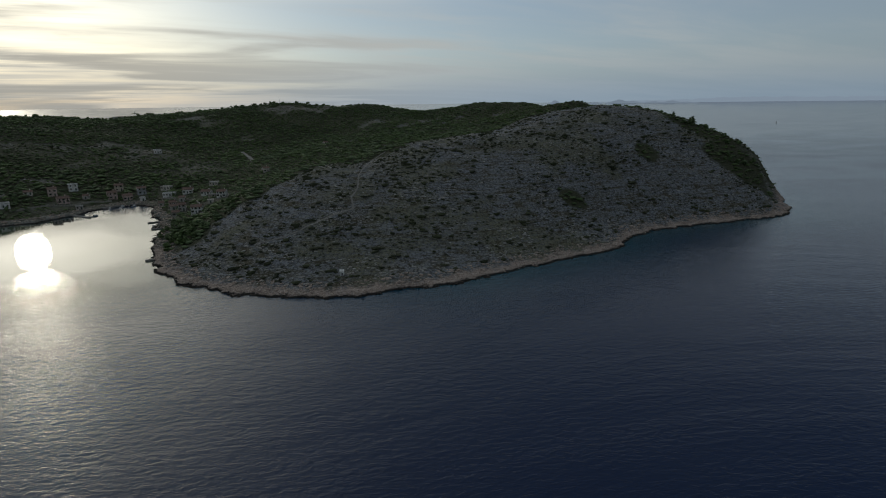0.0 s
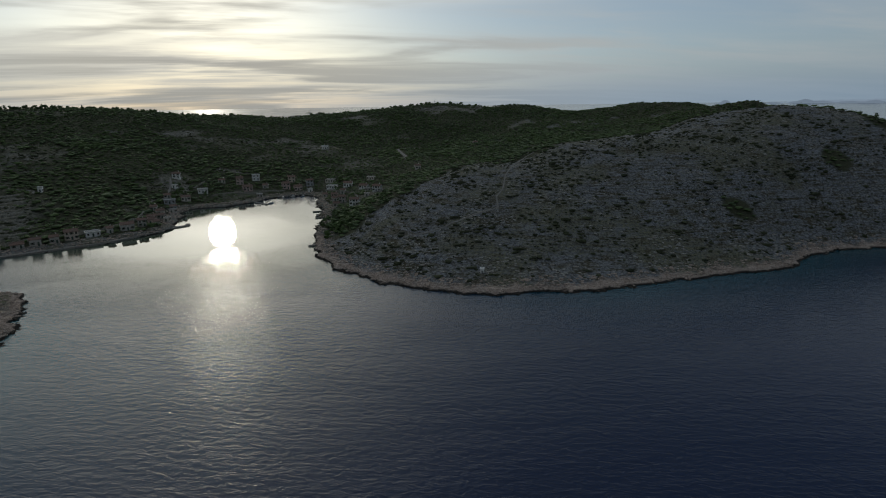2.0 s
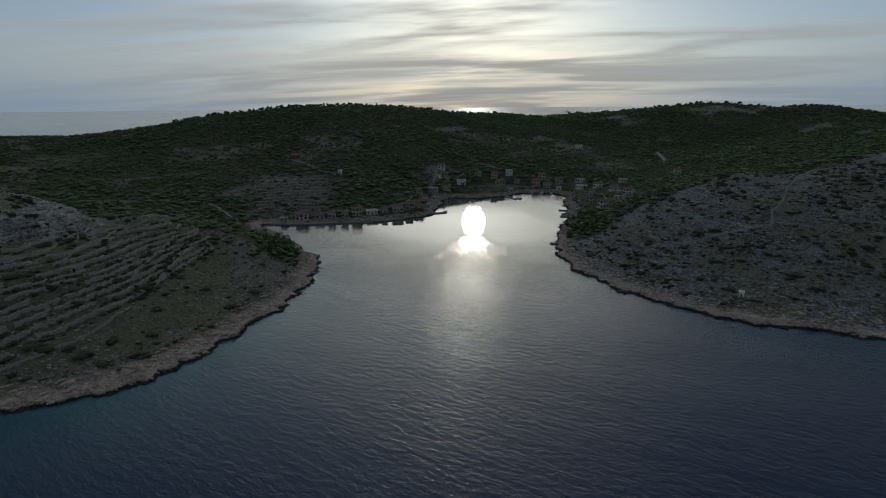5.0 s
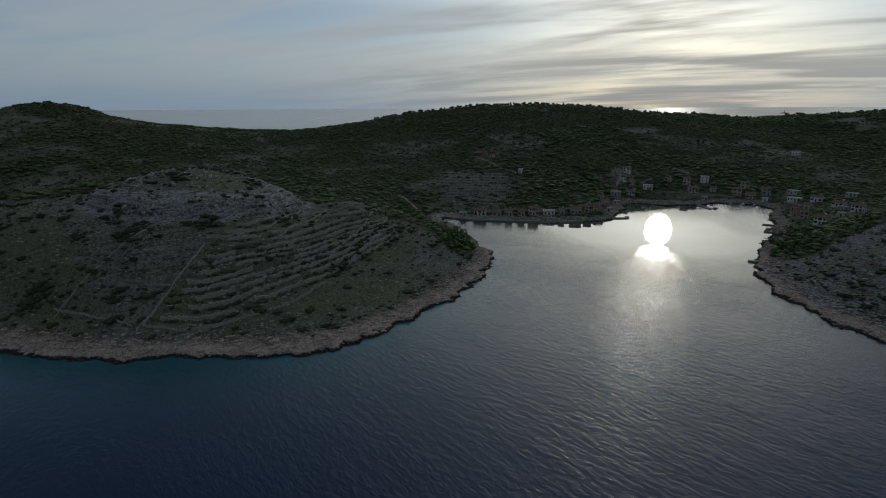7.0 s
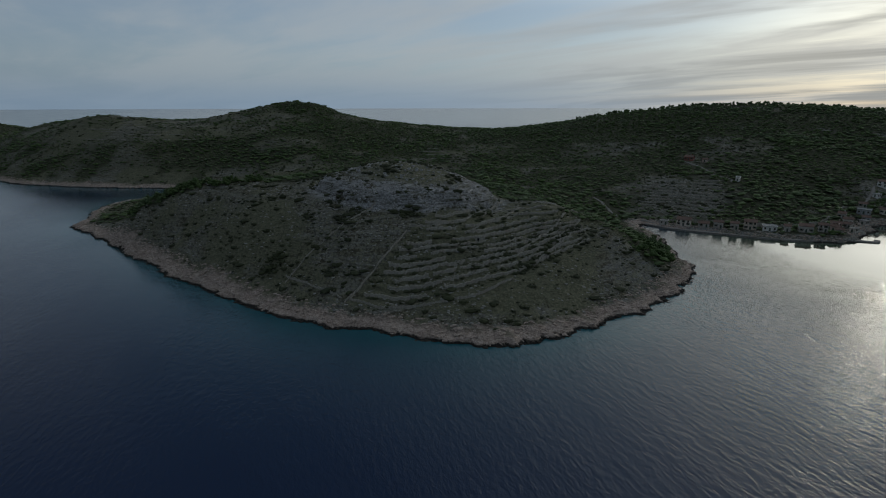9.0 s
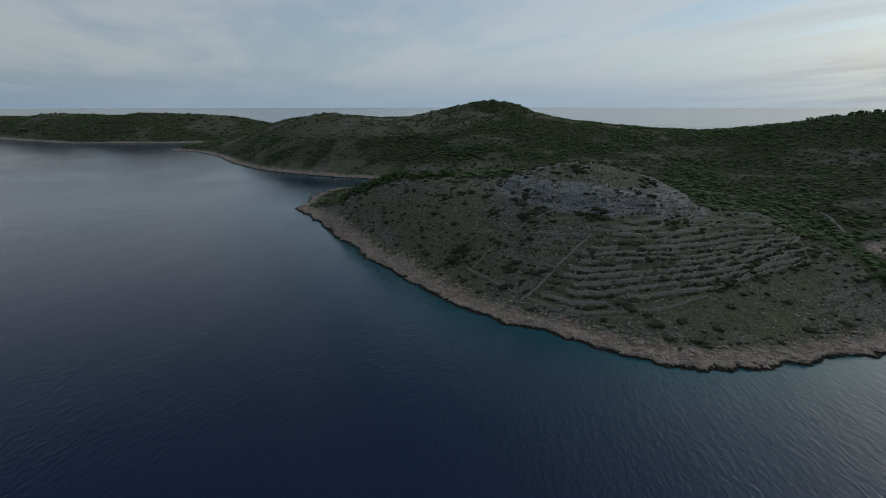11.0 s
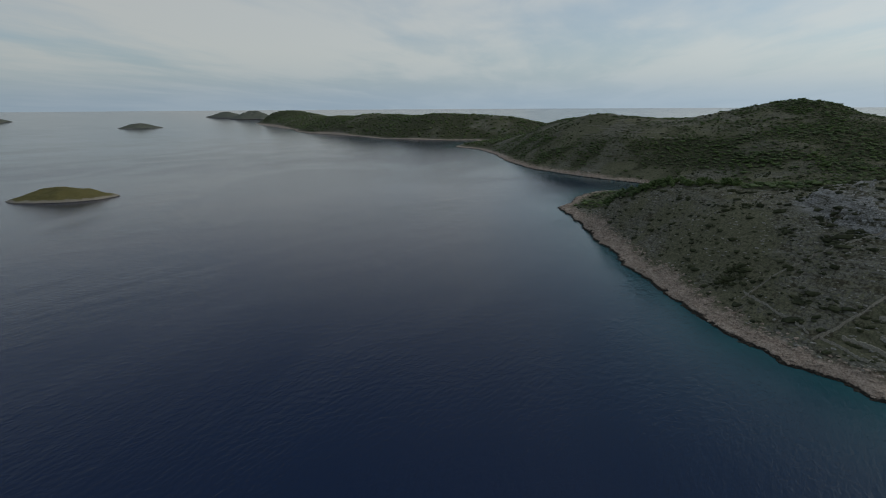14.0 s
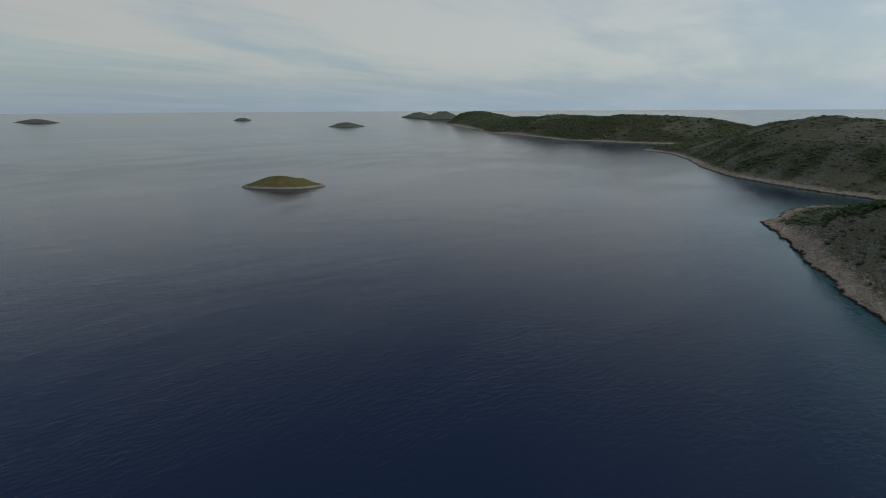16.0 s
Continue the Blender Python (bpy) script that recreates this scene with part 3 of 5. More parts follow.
MAT_MAQUIS = plant_material("maquis leaves", (0.064, 0.080, 0.042), (0.112, 0.136, 0.062))
MAT_SCRUB = plant_material("heath scrub", (0.030, 0.036, 0.020), (0.078, 0.083, 0.046), (0.056, 0.064, 0.029))


def bark_material():
    m, n = material("pine bark")
    pos = n.add("ShaderNodeNewGeometry").outputs["Position"]
    finish(n, n.mix(n.noise(pos, 4.0, 4), (0.05, 0.035, 0.025), (0.16, 0.12, 0.09)), 0.95, bump(n, n.noise(pos, 9.0, 3), 0.6, 0.05))
    return m


MAT_BARK = bark_material()


def stone_material(name, dark, light, tint=(0.33, 0.27, 0.22)):
    m, n = material(name)
    g = n.add("ShaderNodeNewGeometry")
    pos = g.outputs["Position"]
    fine, mid = n.noise(pos, 2.2, 4, 0.6), n.noise(pos, 0.25, 3)
    c = n.mix(n.ramp(fine, 0.32, 0.66), dark, light)
    c = n.mix(n.math("MULTIPLY", n.ramp(mid, 0.45, 0.7), 0.5), c, tint)
    c = n.mix(n.math("MULTIPLY", g.outputs["Random Per Island"], 0.45), c, n.mix(0.5, c, dark))
    finish(n, c, 0.95, bump(n, n.noise(pos, 5.0, 4, 0.65), 0.8, 0.12), spec=0.15)
    return m


MAT_ROCK = stone_material("weathered limestone", (0.19, 0.184, 0.166), (0.47, 0.455, 0.412))
MAT_CRAG = stone_material("bare limestone crag", (0.15, 0.147, 0.142), (0.56, 0.55, 0.53), (0.34, 0.325, 0.30))
MAT_SHORE = stone_material("sea-washed limestone", (0.21, 0.16, 0.13), (0.57, 0.47, 0.395), (0.50, 0.37, 0.295))
MAT_WET = stone_material("weedy wet rock", (0.022, 0.020, 0.017), (0.085, 0.072, 0.058), (0.05, 0.042, 0.034))
MAT_WALL_STONE = stone_material("dry stone", (0.24, 0.226, 0.190), (0.44, 0.412, 0.345))

rng = np.random.default_rng(7)
PHI = (1 + 5 ** 0.5) / 2
ICO_V = np.array([(-1, PHI, 0), (1, PHI, 0), (-1, -PHI, 0), (1, -PHI, 0), (0, -1, PHI), (0, 1, PHI), (0, -1, -PHI), (0, 1, -PHI),
                  (PHI, 0, -1), (PHI, 0, 1), (-PHI, 0, -1), (-PHI, 0, 1)], float) / math.hypot(1, PHI)


def hull_faces(v):
    """The faces of the twelve-cornered ball, found from its edge length."""
    d = np.linalg.norm(v[:, None] - v[None], axis=2)
    near = (d > 0) & (d < 1.1)
    out = []
    for i in range(12):
        for j in range(i + 1, 12):
            for k in range(j + 1, 12):
                if near[i, j] and near[j, k] and near[i, k]:
                    turn = np.dot(np.cross(v[j] - v[i], v[k] - v[i]), v[i]) > 0
                    out.append((i, j, k) if turn else (i, k, j))
    return np.array(out)


ICO_F = hull_faces(ICO_V)


def lump(jitter):
    return ICO_V * (1 + jitter * rng.uniform(-1, 1, (12, 1))), ICO_F


def leaves(count, radius, size, low=-0.3):
    """Single leaf sprays, as small triangles set about a crown."""
    d = rng.normal(size=(count, 3))
    d /= np.linalg.norm(d, axis=1)[:, None]
    d[:, 2] = np.maximum(d[:, 2], low)
    c = d * radius * rng.uniform(0.75, 1.12, (count, 1))
    v = (c[:, None] + rng.normal(size=(count, 3, 3)) * size).reshape(-1, 3)
    return v, np.arange(count * 3).reshape(-1, 3)


def joined(parts):
    vs, fs, n = [], [], 0
    for v, f in parts:
        vs.append(v)
        fs.append(f + n)
        n += len(v)
    return np.concatenate(vs), np.concatenate(fs)


def tree_shape(clumps, sprays):
    """A tree one unit high, with a trunk, a few uneven clumps and loose sprays."""
    parts = []
    a = np.arange(3) * 2 * math.pi / 3
    base = np.stack([0.05 * np.cos(a), 0.05 * np.sin(a), a * 0 - 0.15], 1)
    top = np.stack([0.02 * np.cos(a), 0.02 * np.sin(a), a * 0 + 0.6], 1)
    parts.append((np.concatenate([base, top]), np.array([(0, 1, 4), (0, 4, 3), (1, 2, 5), (1, 5, 4), (2, 0, 3), (2, 3, 5)])))
    for k in range(clumps):
        v, f = lump(0.35)
        t = rng.uniform(0, 2 * math.pi)
        off = 0.0 if clumps == 1 else 0.2
        c = np.array([off * math.cos(t), off * math.sin(t), 0.55 + 0.28 * (k / max(1, clumps - 1) - 0.4)])
        parts.append((v * np.array([0.34, 0.34, 0.28]) * rng.uniform(0.75, 1.1) + c, f))
    v, f = leaves(sprays, 0.42, 0.07)
    parts.append((v * np.array([1, 1, 0.85]) + np.array([0, 0, 0.55]), f))
    return joined(parts)


def bush_shape(sprays):
    v, f = lump(0.35)
    lv, lf = leaves(sprays, 0.98, 0.20, 0.0)
    return joined([(v * np.array([0.85, 0.85, 0.62]) + np.array([0, 0, 0.25]), f), (lv * np.array([1, 1, 0.8]) + np.array([0, 0, 0.2]), lf)])


def rock_shape():
    v, f = lump(0.32)
    cut = np.clip(v * 1.15, -0.62, 0.62) + 0.07 * rng.normal(size=(12, 3))
    return cut, f


def scatter(name, shapes, places, sizes, turns, mat, label, category):
    """One object of kind stuff: a shape, drawn by lot, at each place. sizes: n x 3."""
    lot = rng.integers(0, len(shapes), len(places))
    vs, fs, n = [], [], 0
    for k, (v, f) in enumerate(shapes):
        m = lot == k
        if not m.any():
            continue
        c, s = np.cos(turns[m])[:, None], np.sin(turns[m])[:, None]
        q = v[None] * sizes[m][:, None, :]
        w = np.stack([q[..., 0] * c - q[..., 1] * s, q[..., 0] * s + q[..., 1] * c, q[..., 2]], -1) + places[m][:, None, :]
        vs.append(w.reshape(-1, 3))
        fs.append((f[None] + (np.arange(m.sum()) * len(v))[:, None, None]).reshape(-1, 3) + n)
        n += w.shape[0] * w.shape[1]
    ob = mesh_object(name, np.concatenate(vs), np.concatenate(fs), mat)
    return tagged(ob, label, category, kind="stuff")


def lots(x0, x1, y0, y1, step):
    """A jittered grid of places."""
    gx, gy = np.meshgrid(np.arange(x0, x1, step), np.arange(y0, y1, step))
    gx, gy = gx.ravel(), gy.ravel()
    return gx + rng.uniform(-0.5, 0.5, gx.size) * step, gy + rng.uniform(-0.5, 0.5, gx.size) * step


def pick(x, y, chance):
    m = rng.random(len(x)) < chance
    return x[m], y[m]


HOUSE_SPOTS = []       # filled by the village, kept clear of trees


def clear_of_houses(x, y):
    keep = np.ones(len(x), bool)
    for hx, hy, r in HOUSE_SPOTS:
        keep &= np.hypot(x - hx, y - hy) > r
    return keep


# x, y, radius
SCRUB_CLUMPS = [(-248, 20, 7), (-244, 25, 4), (-264, -12, 5), (-250, -7, 6), (-255, -24, 5), (-239, -38, 7), (-235, -42, 4), (-222, -13, 4), (-218, -4, 4),
                (-211, -12, 3), (-195, 32, 2.6), (-196, 9, 2), (-211, 66, 3), (-178, 43, 2.2), (-177, 54, 2), (-188, 60, 2), (-186, 41, 2), (-191, 38, 1.8),
                (-189, 49, 2), (-198, 68, 2), (-219, 60, 2.5), (-225, 40, 2.5), (-263, 65, 4), (-257, 62, 4), (-247, 55, 3), (-259, 33, 2.5)]


def build_plants():
    pines = [tree_shape(1, 9) for _ in range(6)]
    bushes = [bush_shape(6) for _ in range(8)]
    # the woods of the main island
    x, y = lots(-1020, 300, -820, 1040, 4.15)
    r = np.hypot(x, y)
    m = (r < 1020) & (r > 150)
    x, y = x[m], y[m]
    z, e, w = surveyed(x, y, "z", "e", "w")
    m = (e > 5) & (rng.random(len(x)) < w * 0.96) & clear_of_houses(x, y)
    x, y, z, w = x[m], y[m], z[m], w[m]
    h = rng.gamma(8.0, 0.28, len(x)) * (0.75 + 0.35 * w) * (1 + 0.35 * fractal(x, y, 60, 2, 71))
    h = np.clip(0.82 * h, 0.9, 4.0)
    wide = h * rng.uniform(1.5, 2.2, len(x)) + 1.2
    low = h < 1.65
    t = rng.uniform(0, 6.28, len(x))
    p = np.stack([x, y, z - 0.1], 1)
    size = np.stack([wide, wide, h], 1)
    scatter("pine_wood", pines, p[~low], size[~low], t[~low], MAT_PINE, "dark green pine wood covering the island's slopes", "trees")
    scatter("maquis", bushes, p[low], size[low] * np.array([0.5, 0.5, 0.8]), t[low], MAT_MAQUIS, "dense dark maquis among the pines", "bushes")
    # the woods of the long southern point
    x, y = lots(-1760, -880, -2380, -560, 10.5)
    z, e, w = surveyed(x, y, "z", "e", "w")
    m = (e > 14) & (np.hypot(x, y) > 1000) & (rng.random(len(x)) < 0.5 + 0.5 * w)
    x, y, z = x[m], y[m], z[m]
    h = rng.gamma(8.0, 0.34, len(x))
    size = np.stack([h * 1.25, h * 1.25, h * 0.9], 1)
    scatter("far_maquis", bushes, np.stack([x, y, z], 1), size, rng.uniform(0, 6.28, len(x)), MAT_MAQUIS, "green maquis over the distant point", "bushes")
    # low scrub on the open stony slopes
    x, y = lots(-960, 300, -700, 620, 2.6)
    z, e, w = surveyed(x, y, "z", "e", "w")
    r = np.hypot(x, y)
    tuft = fractal(x, y, 16, 3, 83)
    # growth follows the ledges, which run level round the slopes
    ledge = 0.7 + 0.5 * ease(np.sin(2 * math.pi * (z / 2.9 + 0.9 * fractal(x, y, 40, 3, 57))), -0.5, 0.7)
    calm = (1 - 0.6 * terrace_zone(x, y, z)) * ledge
    m = (e > 9) & (r < 900) & (w < 0.5) & (rng.random(len(x)) < calm * (np.where(r < 560, 0.15, 0.10) + 0.16 * ease(x, -50, -110) * ease(y, 255, 290) + (0.72 * ease(tuft, 0.08, 0.55) + 0.20 * grassy(x, y)) * ease(r, 640, 540) + 0.05)) & clear_of_houses(x, y)
    x, y, z = x[m], y[m], z[m]
    # rows of bushes at the foot of the terrace walls
    rows = [contour(k + 0.66, 65, 93.5, 175, 285, 0.12) for k in range(12)]
    row = np.array([q for line in rows for q in line if side(q[0], q[1], *FIELD_WALL) < -1.5])
    row = row[rng.random(len(row)) < 0.11 + 0.22 * ease(fractal(row[:, 0], row[:, 1], 11, 2, 85), -0.1, 0.5)] + rng.normal(size=(1, 2)) * 0.2
    # overgrown gullies at the terraces' end
    for a, b in (((-208, 66), (-246, 106)), ((-216, 62), (-240, 92))):
        g = along([a, b], 0.8)
        row = np.concatenate([row, g + rng.normal(size=g.shape) * 0.7])
    x, y = np.concatenate([x, row[:, 0]]), np.concatenate([y, row[:, 1]])
    z = np.concatenate([z, surveyed(row[:, 0], row[:, 1], "z")])
    # dense clumps on the south headland
    for cx, cy, r in SCRUB_CLUMPS:
        q = rng.normal(size=(int(1.1 * r * r) + 3, 2)) * r * 0.45 + (cx, cy)
        x, y, z = np.concatenate([x, q[:, 0]]), np.concatenate([y, q[:, 1]]), np.concatenate([z, surveyed(q[:, 0], q[:, 1], "z")])
    s = np.minimum(rng.gamma(1.8, 0.33, len(x)) + 0.18, 2.1)
    size = np.stack([s * rng.uniform(0.9, 1.7, len(x)), s, s * rng.uniform(0.6, 1.0, len(x))], 1)
    # the bushes lie drawn out along the slope
    turns = np.arctan2(y - 0, x + 0) + math.pi / 2 + rng.normal(size=len(x)) * 0.5
    scatter("scrub", bushes, np.stack([x, y, z], 1), size, turns, MAT_SCRUB, "low dark scrub dotted over the stony slopes", "bushes")


def build_rocks():
    shapes = [rock_shape() for _ in range(10)]
    # ledges and boulders by the water
    x, y = lots(-720, 300, -460, 520, 1.5)
    z, e = surveyed(x, y, "z", "e")
    m = (e > 0.7) & (e < 11) & (rng.random(len(x)) < 0.55)
    x, y, z, e = x[m], y[m], z[m], e[m]
    s = np.minimum(rng.gamma(2.2, 0.20, len(x)) + 0.18, 0.95)
    size = np.stack([s * 1.7, s, s * rng.uniform(0.35, 0.8, len(x))], 1)
    turns = np.arctan2(y, x) + math.pi / 2 + rng.normal(size=len(x)) * 0.5
    scatter("shore_rocks", shapes, np.stack([x, y, z], 1), size, turns, MAT_SHORE, "pinkish broken limestone ledges along the water", "rocks")
    # weedy, wave-washed rocks in the water's edge
    x, y = lots(-720, 300, -460, 520, 0.95)
    z, e = surveyed(x, y, "z", "e")
    m = (e > -0.6) & (e < 0.9) & (rng.random(len(x)) < 0.40)
    x, y, z = x[m], y[m], z[m]
    s = np.minimum(rng.gamma(2.2, 0.19, len(x)) + 0.2, 1.0)
    size = np.stack([s * 1.6, s, s * rng.uniform(0.4, 0.8, len(x))], 1)
    turns = np.arctan2(y, x) + math.pi / 2 + rng.normal(size=len(x)) * 0.6
    scatter("wet_rocks", shapes, np.stack([x, y, np.maximum(z, -0.15)], 1), size, turns, MAT_WET, "dark weedy rocks in the water's edge", "rocks")
    # loose stone and outcrops on the slopes
    x, y = lots(-420, 290, -220, 520, 2.0)
    z, e, w = surveyed(x, y, "z", "e", "w")
    lump_noise = fractal(x, y, 20, 3, 91)
    cap = ease(np.hypot(x + 284, (y - 26) / 1.7), 38, 26)
    m = (e > 8) & (w < 0.4) & (rng.random(len(x)) < 0.08 + 0.14 * ease(y, 230, 150) + 0.62 * ease(lump_noise, 0.08, 0.55) + 0.35 * cap)
    x, y, z, cap = x[m], y[m], z[m], cap[m]
    s = np.minimum(rng.gamma(2.2, 0.15, len(x)) + 0.16, 0.75)
    size = np.stack([s * 1.5, s, s * rng.uniform(0.4, 0.9, len(x))], 1)
    turns = np.arctan2(y, x) + math.pi / 2 + rng.normal(size=len(x)) * 0.6
    long = 1 + 0.4 * ease(y, 190, 250)
    size = size * np.stack([long * 1.15, long * 0.9, long * 0.75], 1)
    scatter("loose_stone", shapes, np.stack([x, y, z], 1), size, turns, MAT_ROCK, "grey limestone blocks strewn over the open slopes", "rocks")


def build_crag():
    """Broken blocks standing along the scarp of the limestone cap."""
    shapes = [rock_shape() for _ in range(8)]
    x, y = lots(-330, -245, -30, 85, 1.3)
    d = cap_distance(x, y)
    face = ease(np.abs(d - 30.0), 7.0, 2.5) * ease(x, -275, -262)
    back = ease(d, 30, 20) * 0.10
    m = (rng.random(len(x)) < 0.62 * face + back) & (surveyed(x, y, "w") < 0.2)
    x, y = x[m], y[m]
    z = surveyed(x, y, "z")
    s = np.minimum(rng.gamma(2.4, 0.20, len(x)) + 0.26, 1.0)
    size = np.stack([s * 1.3, s * 0.9, s * rng.uniform(0.7, 1.5, len(x))], 1)
    turns = np.arctan2(y, x) + math.pi / 2 + rng.normal(size=len(x)) * 0.5
    scatter("crag_blocks", shapes, np.stack([x, y, z], 1), size, turns, MAT_CRAG, "pale broken limestone blocks along a low scarp", "rocks")


# ---- dry stone walls and paths ----
def along(points, step):
    """Points every so many metres along a line."""
    p = np.array(points, float)
    seg = np.hypot(*np.diff(p, axis=0).T)
    s = np.concatenate([[0], np.cumsum(seg)])
    n = max(2, int(s[-1] / step) + 1)
    t = np.linspace(0, s[-1], n)
    return np.stack([np.interp(t, s, p[:, 0]), np.interp(t, s, p[:, 1])], 1)


def ribbon(points):
    """Sideways unit vectors along a line."""
    d = np.gradient(points, axis=0)
    d /= np.linalg.norm(d, axis=1)[:, None] + 1e-9
    return np.stack([-d[:, 1], d[:, 0]], 1)


def dry_wall(points, height, thick, label, lift=0.0):
    """A wall of rough courses that follows the ground, uneven along its top."""
    p = along(points, 0.7)
    if len(p) < 4:
        return None
    n = ribbon(p)
    jag = rng.normal(size=len(p)) * 0.17
    p = p + n * (0.12 * rng.normal(size=len(p)))[:, None]
    left, right = p + n * thick / 2, p - n * thick / 2
    zl, zr = surveyed(*left.T, "z"), surveyed(*right.T, "z")
    top = np.maximum(zl, zr) + height * (0.8 + 0.25 * fractal(p[:, 0], p[:, 1], 7, 2, 13)) + jag + lift
    prof = [(left, zl - 0.6), (left - n * 0.08 + n * rng.normal(size=len(p))[:, None] * 0.05, (zl + top) / 2), (left - n * 0.12, top - 0.06),
            (right + n * 0.12, top), (right + n * 0.08 + n * rng.normal(size=len(p))[:, None] * 0.05, (zr + top) / 2), (right, zr - 0.6)]
    v = np.stack([np.column_stack([q, h]) for q, h in prof], 1)
    m, k = v.shape[:2]
    idx = np.arange(m * k).reshape(m, k)
    faces = np.stack([idx[:-1, :-1], idx[1:, :-1], idx[1:, 1:], idx[:-1, 1:]], -1).reshape(-1, 4)
    ends = np.array([[idx[0, 0], idx[0, 1], idx[0, 4], idx[0, 5]], [idx[0, 1], idx[0, 2], idx[0, 3], idx[0, 4]],
                     [idx[-1, 5], idx[-1, 4], idx[-1, 1], idx[-1, 0]], [idx[-1, 4], idx[-1, 3], idx[-1, 2], idx[-1, 1]]])
    ob = mesh_object("dry_stone_wall", v.reshape(-1, 3), np.concatenate([faces, ends]), MAT_WALL_STONE)
    return tagged(ob, label, "wall", group="dry stone walls")


def contour(level, b0, b1, r0, r1, step=0.25, layer="k"):
    """Where the slope of the south headland reaches a terrace, bearing by bearing."""
    out = []
    for b in np.arange(b0, b1, step):
        r = np.linspace(r0, r1, 220)
        x, y = -np.sin(np.radians(b)) * r, np.cos(np.radians(b)) * r
        up = surveyed(x, y, layer)
        k = np.argmax(up > level)
        if up[k] > level:
            out.append((x[k], y[k]))
    return out


def build_walls():
    label = "rough grey dry stone terrace wall along the slope"
    for k in range(12):
        level = k + 0.88
        line = contour(level, 65 + (k % 3) * 0.9, 93.5, 175, 285)
        line = [q for q in line if side(q[0], q[1], *FIELD_WALL) < -1.5]
        line = list(np.stack([np.convolve(c, np.ones(5) / 5, "valid") for c in np.array(line).T], 1)) if len(line) > 12 else line
        # the wall has fallen in places
        gaps = sorted(rng.uniform(0.05, 0.97, 2 + k % 3))
        bounds = [0.0, *gaps, 1.0]
        for a, b in zip(bounds[:-1], bounds[1:]):
            i, j = int(a * len(line)) + (rng.integers(1, 5) if a else 0), int(b * len(line))
            if j - i > 8:
                dry_wall(line[i:j], 0.75, 0.7, label)
    dry_wall(FIELD_WALL, 0.95, 0.45, "straight dry stone boundary wall up the slope")
    dry_wall([(-204, -6), (-195, 6), (-194, 19), (-193, 31), (-193, 43), (-196, 50), (-202, 60)], 0.95, 0.5, "curved dry stone wall below the terraces")
    dry_wall([(-229, -33), (-218, -22), (-206, -9)], 0.7, 0.45, "dry stone wall joining the field corner")
    dry_wall([(-226, -33), (-236, -20), (-247, -4), (-255, 7)], 0.7, 0.45, "broken dry stone wall across the scrub")
    dry_wall([(-236, 21), (-238, 33), (-246, 50), (-267, 66), (-284, 77)], 1.0, 0.65, "curved dry stone wall under the rocky cap")
    for shift in (0.0, 5.5):
        dry_wall([(-212 - shift, 72 - shift), (-224 - shift, 85 - shift), (-235 - shift, 97 - shift), (-253 - shift, 109 - shift)], 0.9, 0.7, "dry stone wall beside a gully up the slope")
    dry_wall([(-236, 50), (-243, 59), (-252, 69), (-262, 77), (-272, 83)], 0.9, 0.65, "curved dry stone wall high on the terraces")
    # retaining walls behind the waterfront and about the gardens
    for pts, high, words in (([(-340, 206), (-331, 222), (-320, 240), (-312, 254), (-307, 268), (-303, 284), (-307, 300), (-318, 318)], 2.6, "tall pinkish stone retaining wall behind the quay houses"),
                             ([(-334, 340), (-342, 352), (-338, 378), (-342, 398), (-346, 420)], 1.8, "stone garden wall beside the stepped lane"),
                             ([(-322, 392), (-312, 408), (-300, 418), (-290, 432), (-276, 442)], 1.6, "low stone wall along the beach road"),
                             ([(-240, 452), (-226, 446), (-214, 440), (-200, 428), (-188, 408)], 1.8, "stone garden wall among the white houses")):
        dry_wall(pts, high, 0.6, words)
    # terraces over the far side of the bay and on the southern ridge
    for k in range(11):
        line = contour(5.6 + 1.4 * k, 53.6 + rng.uniform(0, 0.5), 61.2 - rng.uniform(0, 0.8), 405, 530, 0.2, "z")
        cut = rng.integers(8, 30)
        for a, b in ((0, cut), (cut + 1, len(line))):
            if b - a > 4:
                dry_wall(line[a:b], 0.95, 0.7, "long grey dry stone terrace wall above the bay")
    for k in range(7):
        line = contour(42.0 + 2.6 * k, 104.0 + rng.uniform(0, 3), 116.0 - rng.uniform(0, 3), 660, 900, 0.2, "z")
        i = 0
        while i < len(line) - 4:
            n = rng.integers(4, 11)
            if rng.random() < 0.5:
                dry_wall(line[i:i + n], 0.55, 0.8, "tumbled pale dry stone terrace wall on the ridge")
            i += n + rng.integers(1, 6)
    for k in range(4):
        line = contour(24.0 + 2.4 * k, 80.3 + 0.4 * k, 83.6 + rng.uniform(-0.6, 0.6), 560, 700, 0.15, "z")
        if len(line) > 5:
            dry_wall(line, 0.8, 0.7, "pale dry stone terrace wall in a clearing")


def path_material():
    m, n = material("trodden gravel")
    pos = n.add("ShaderNodeNewGeometry").outputs["Position"]
    finish(n, n.mix(n.noise(pos, 1.5, 4), (0.17, 0.160, 0.143), (0.29, 0.270, 0.242)), 0.95, bump(n, n.noise(pos, 6.0, 3), 0.6, 0.05))
    return m


MAT_PATH = path_material()


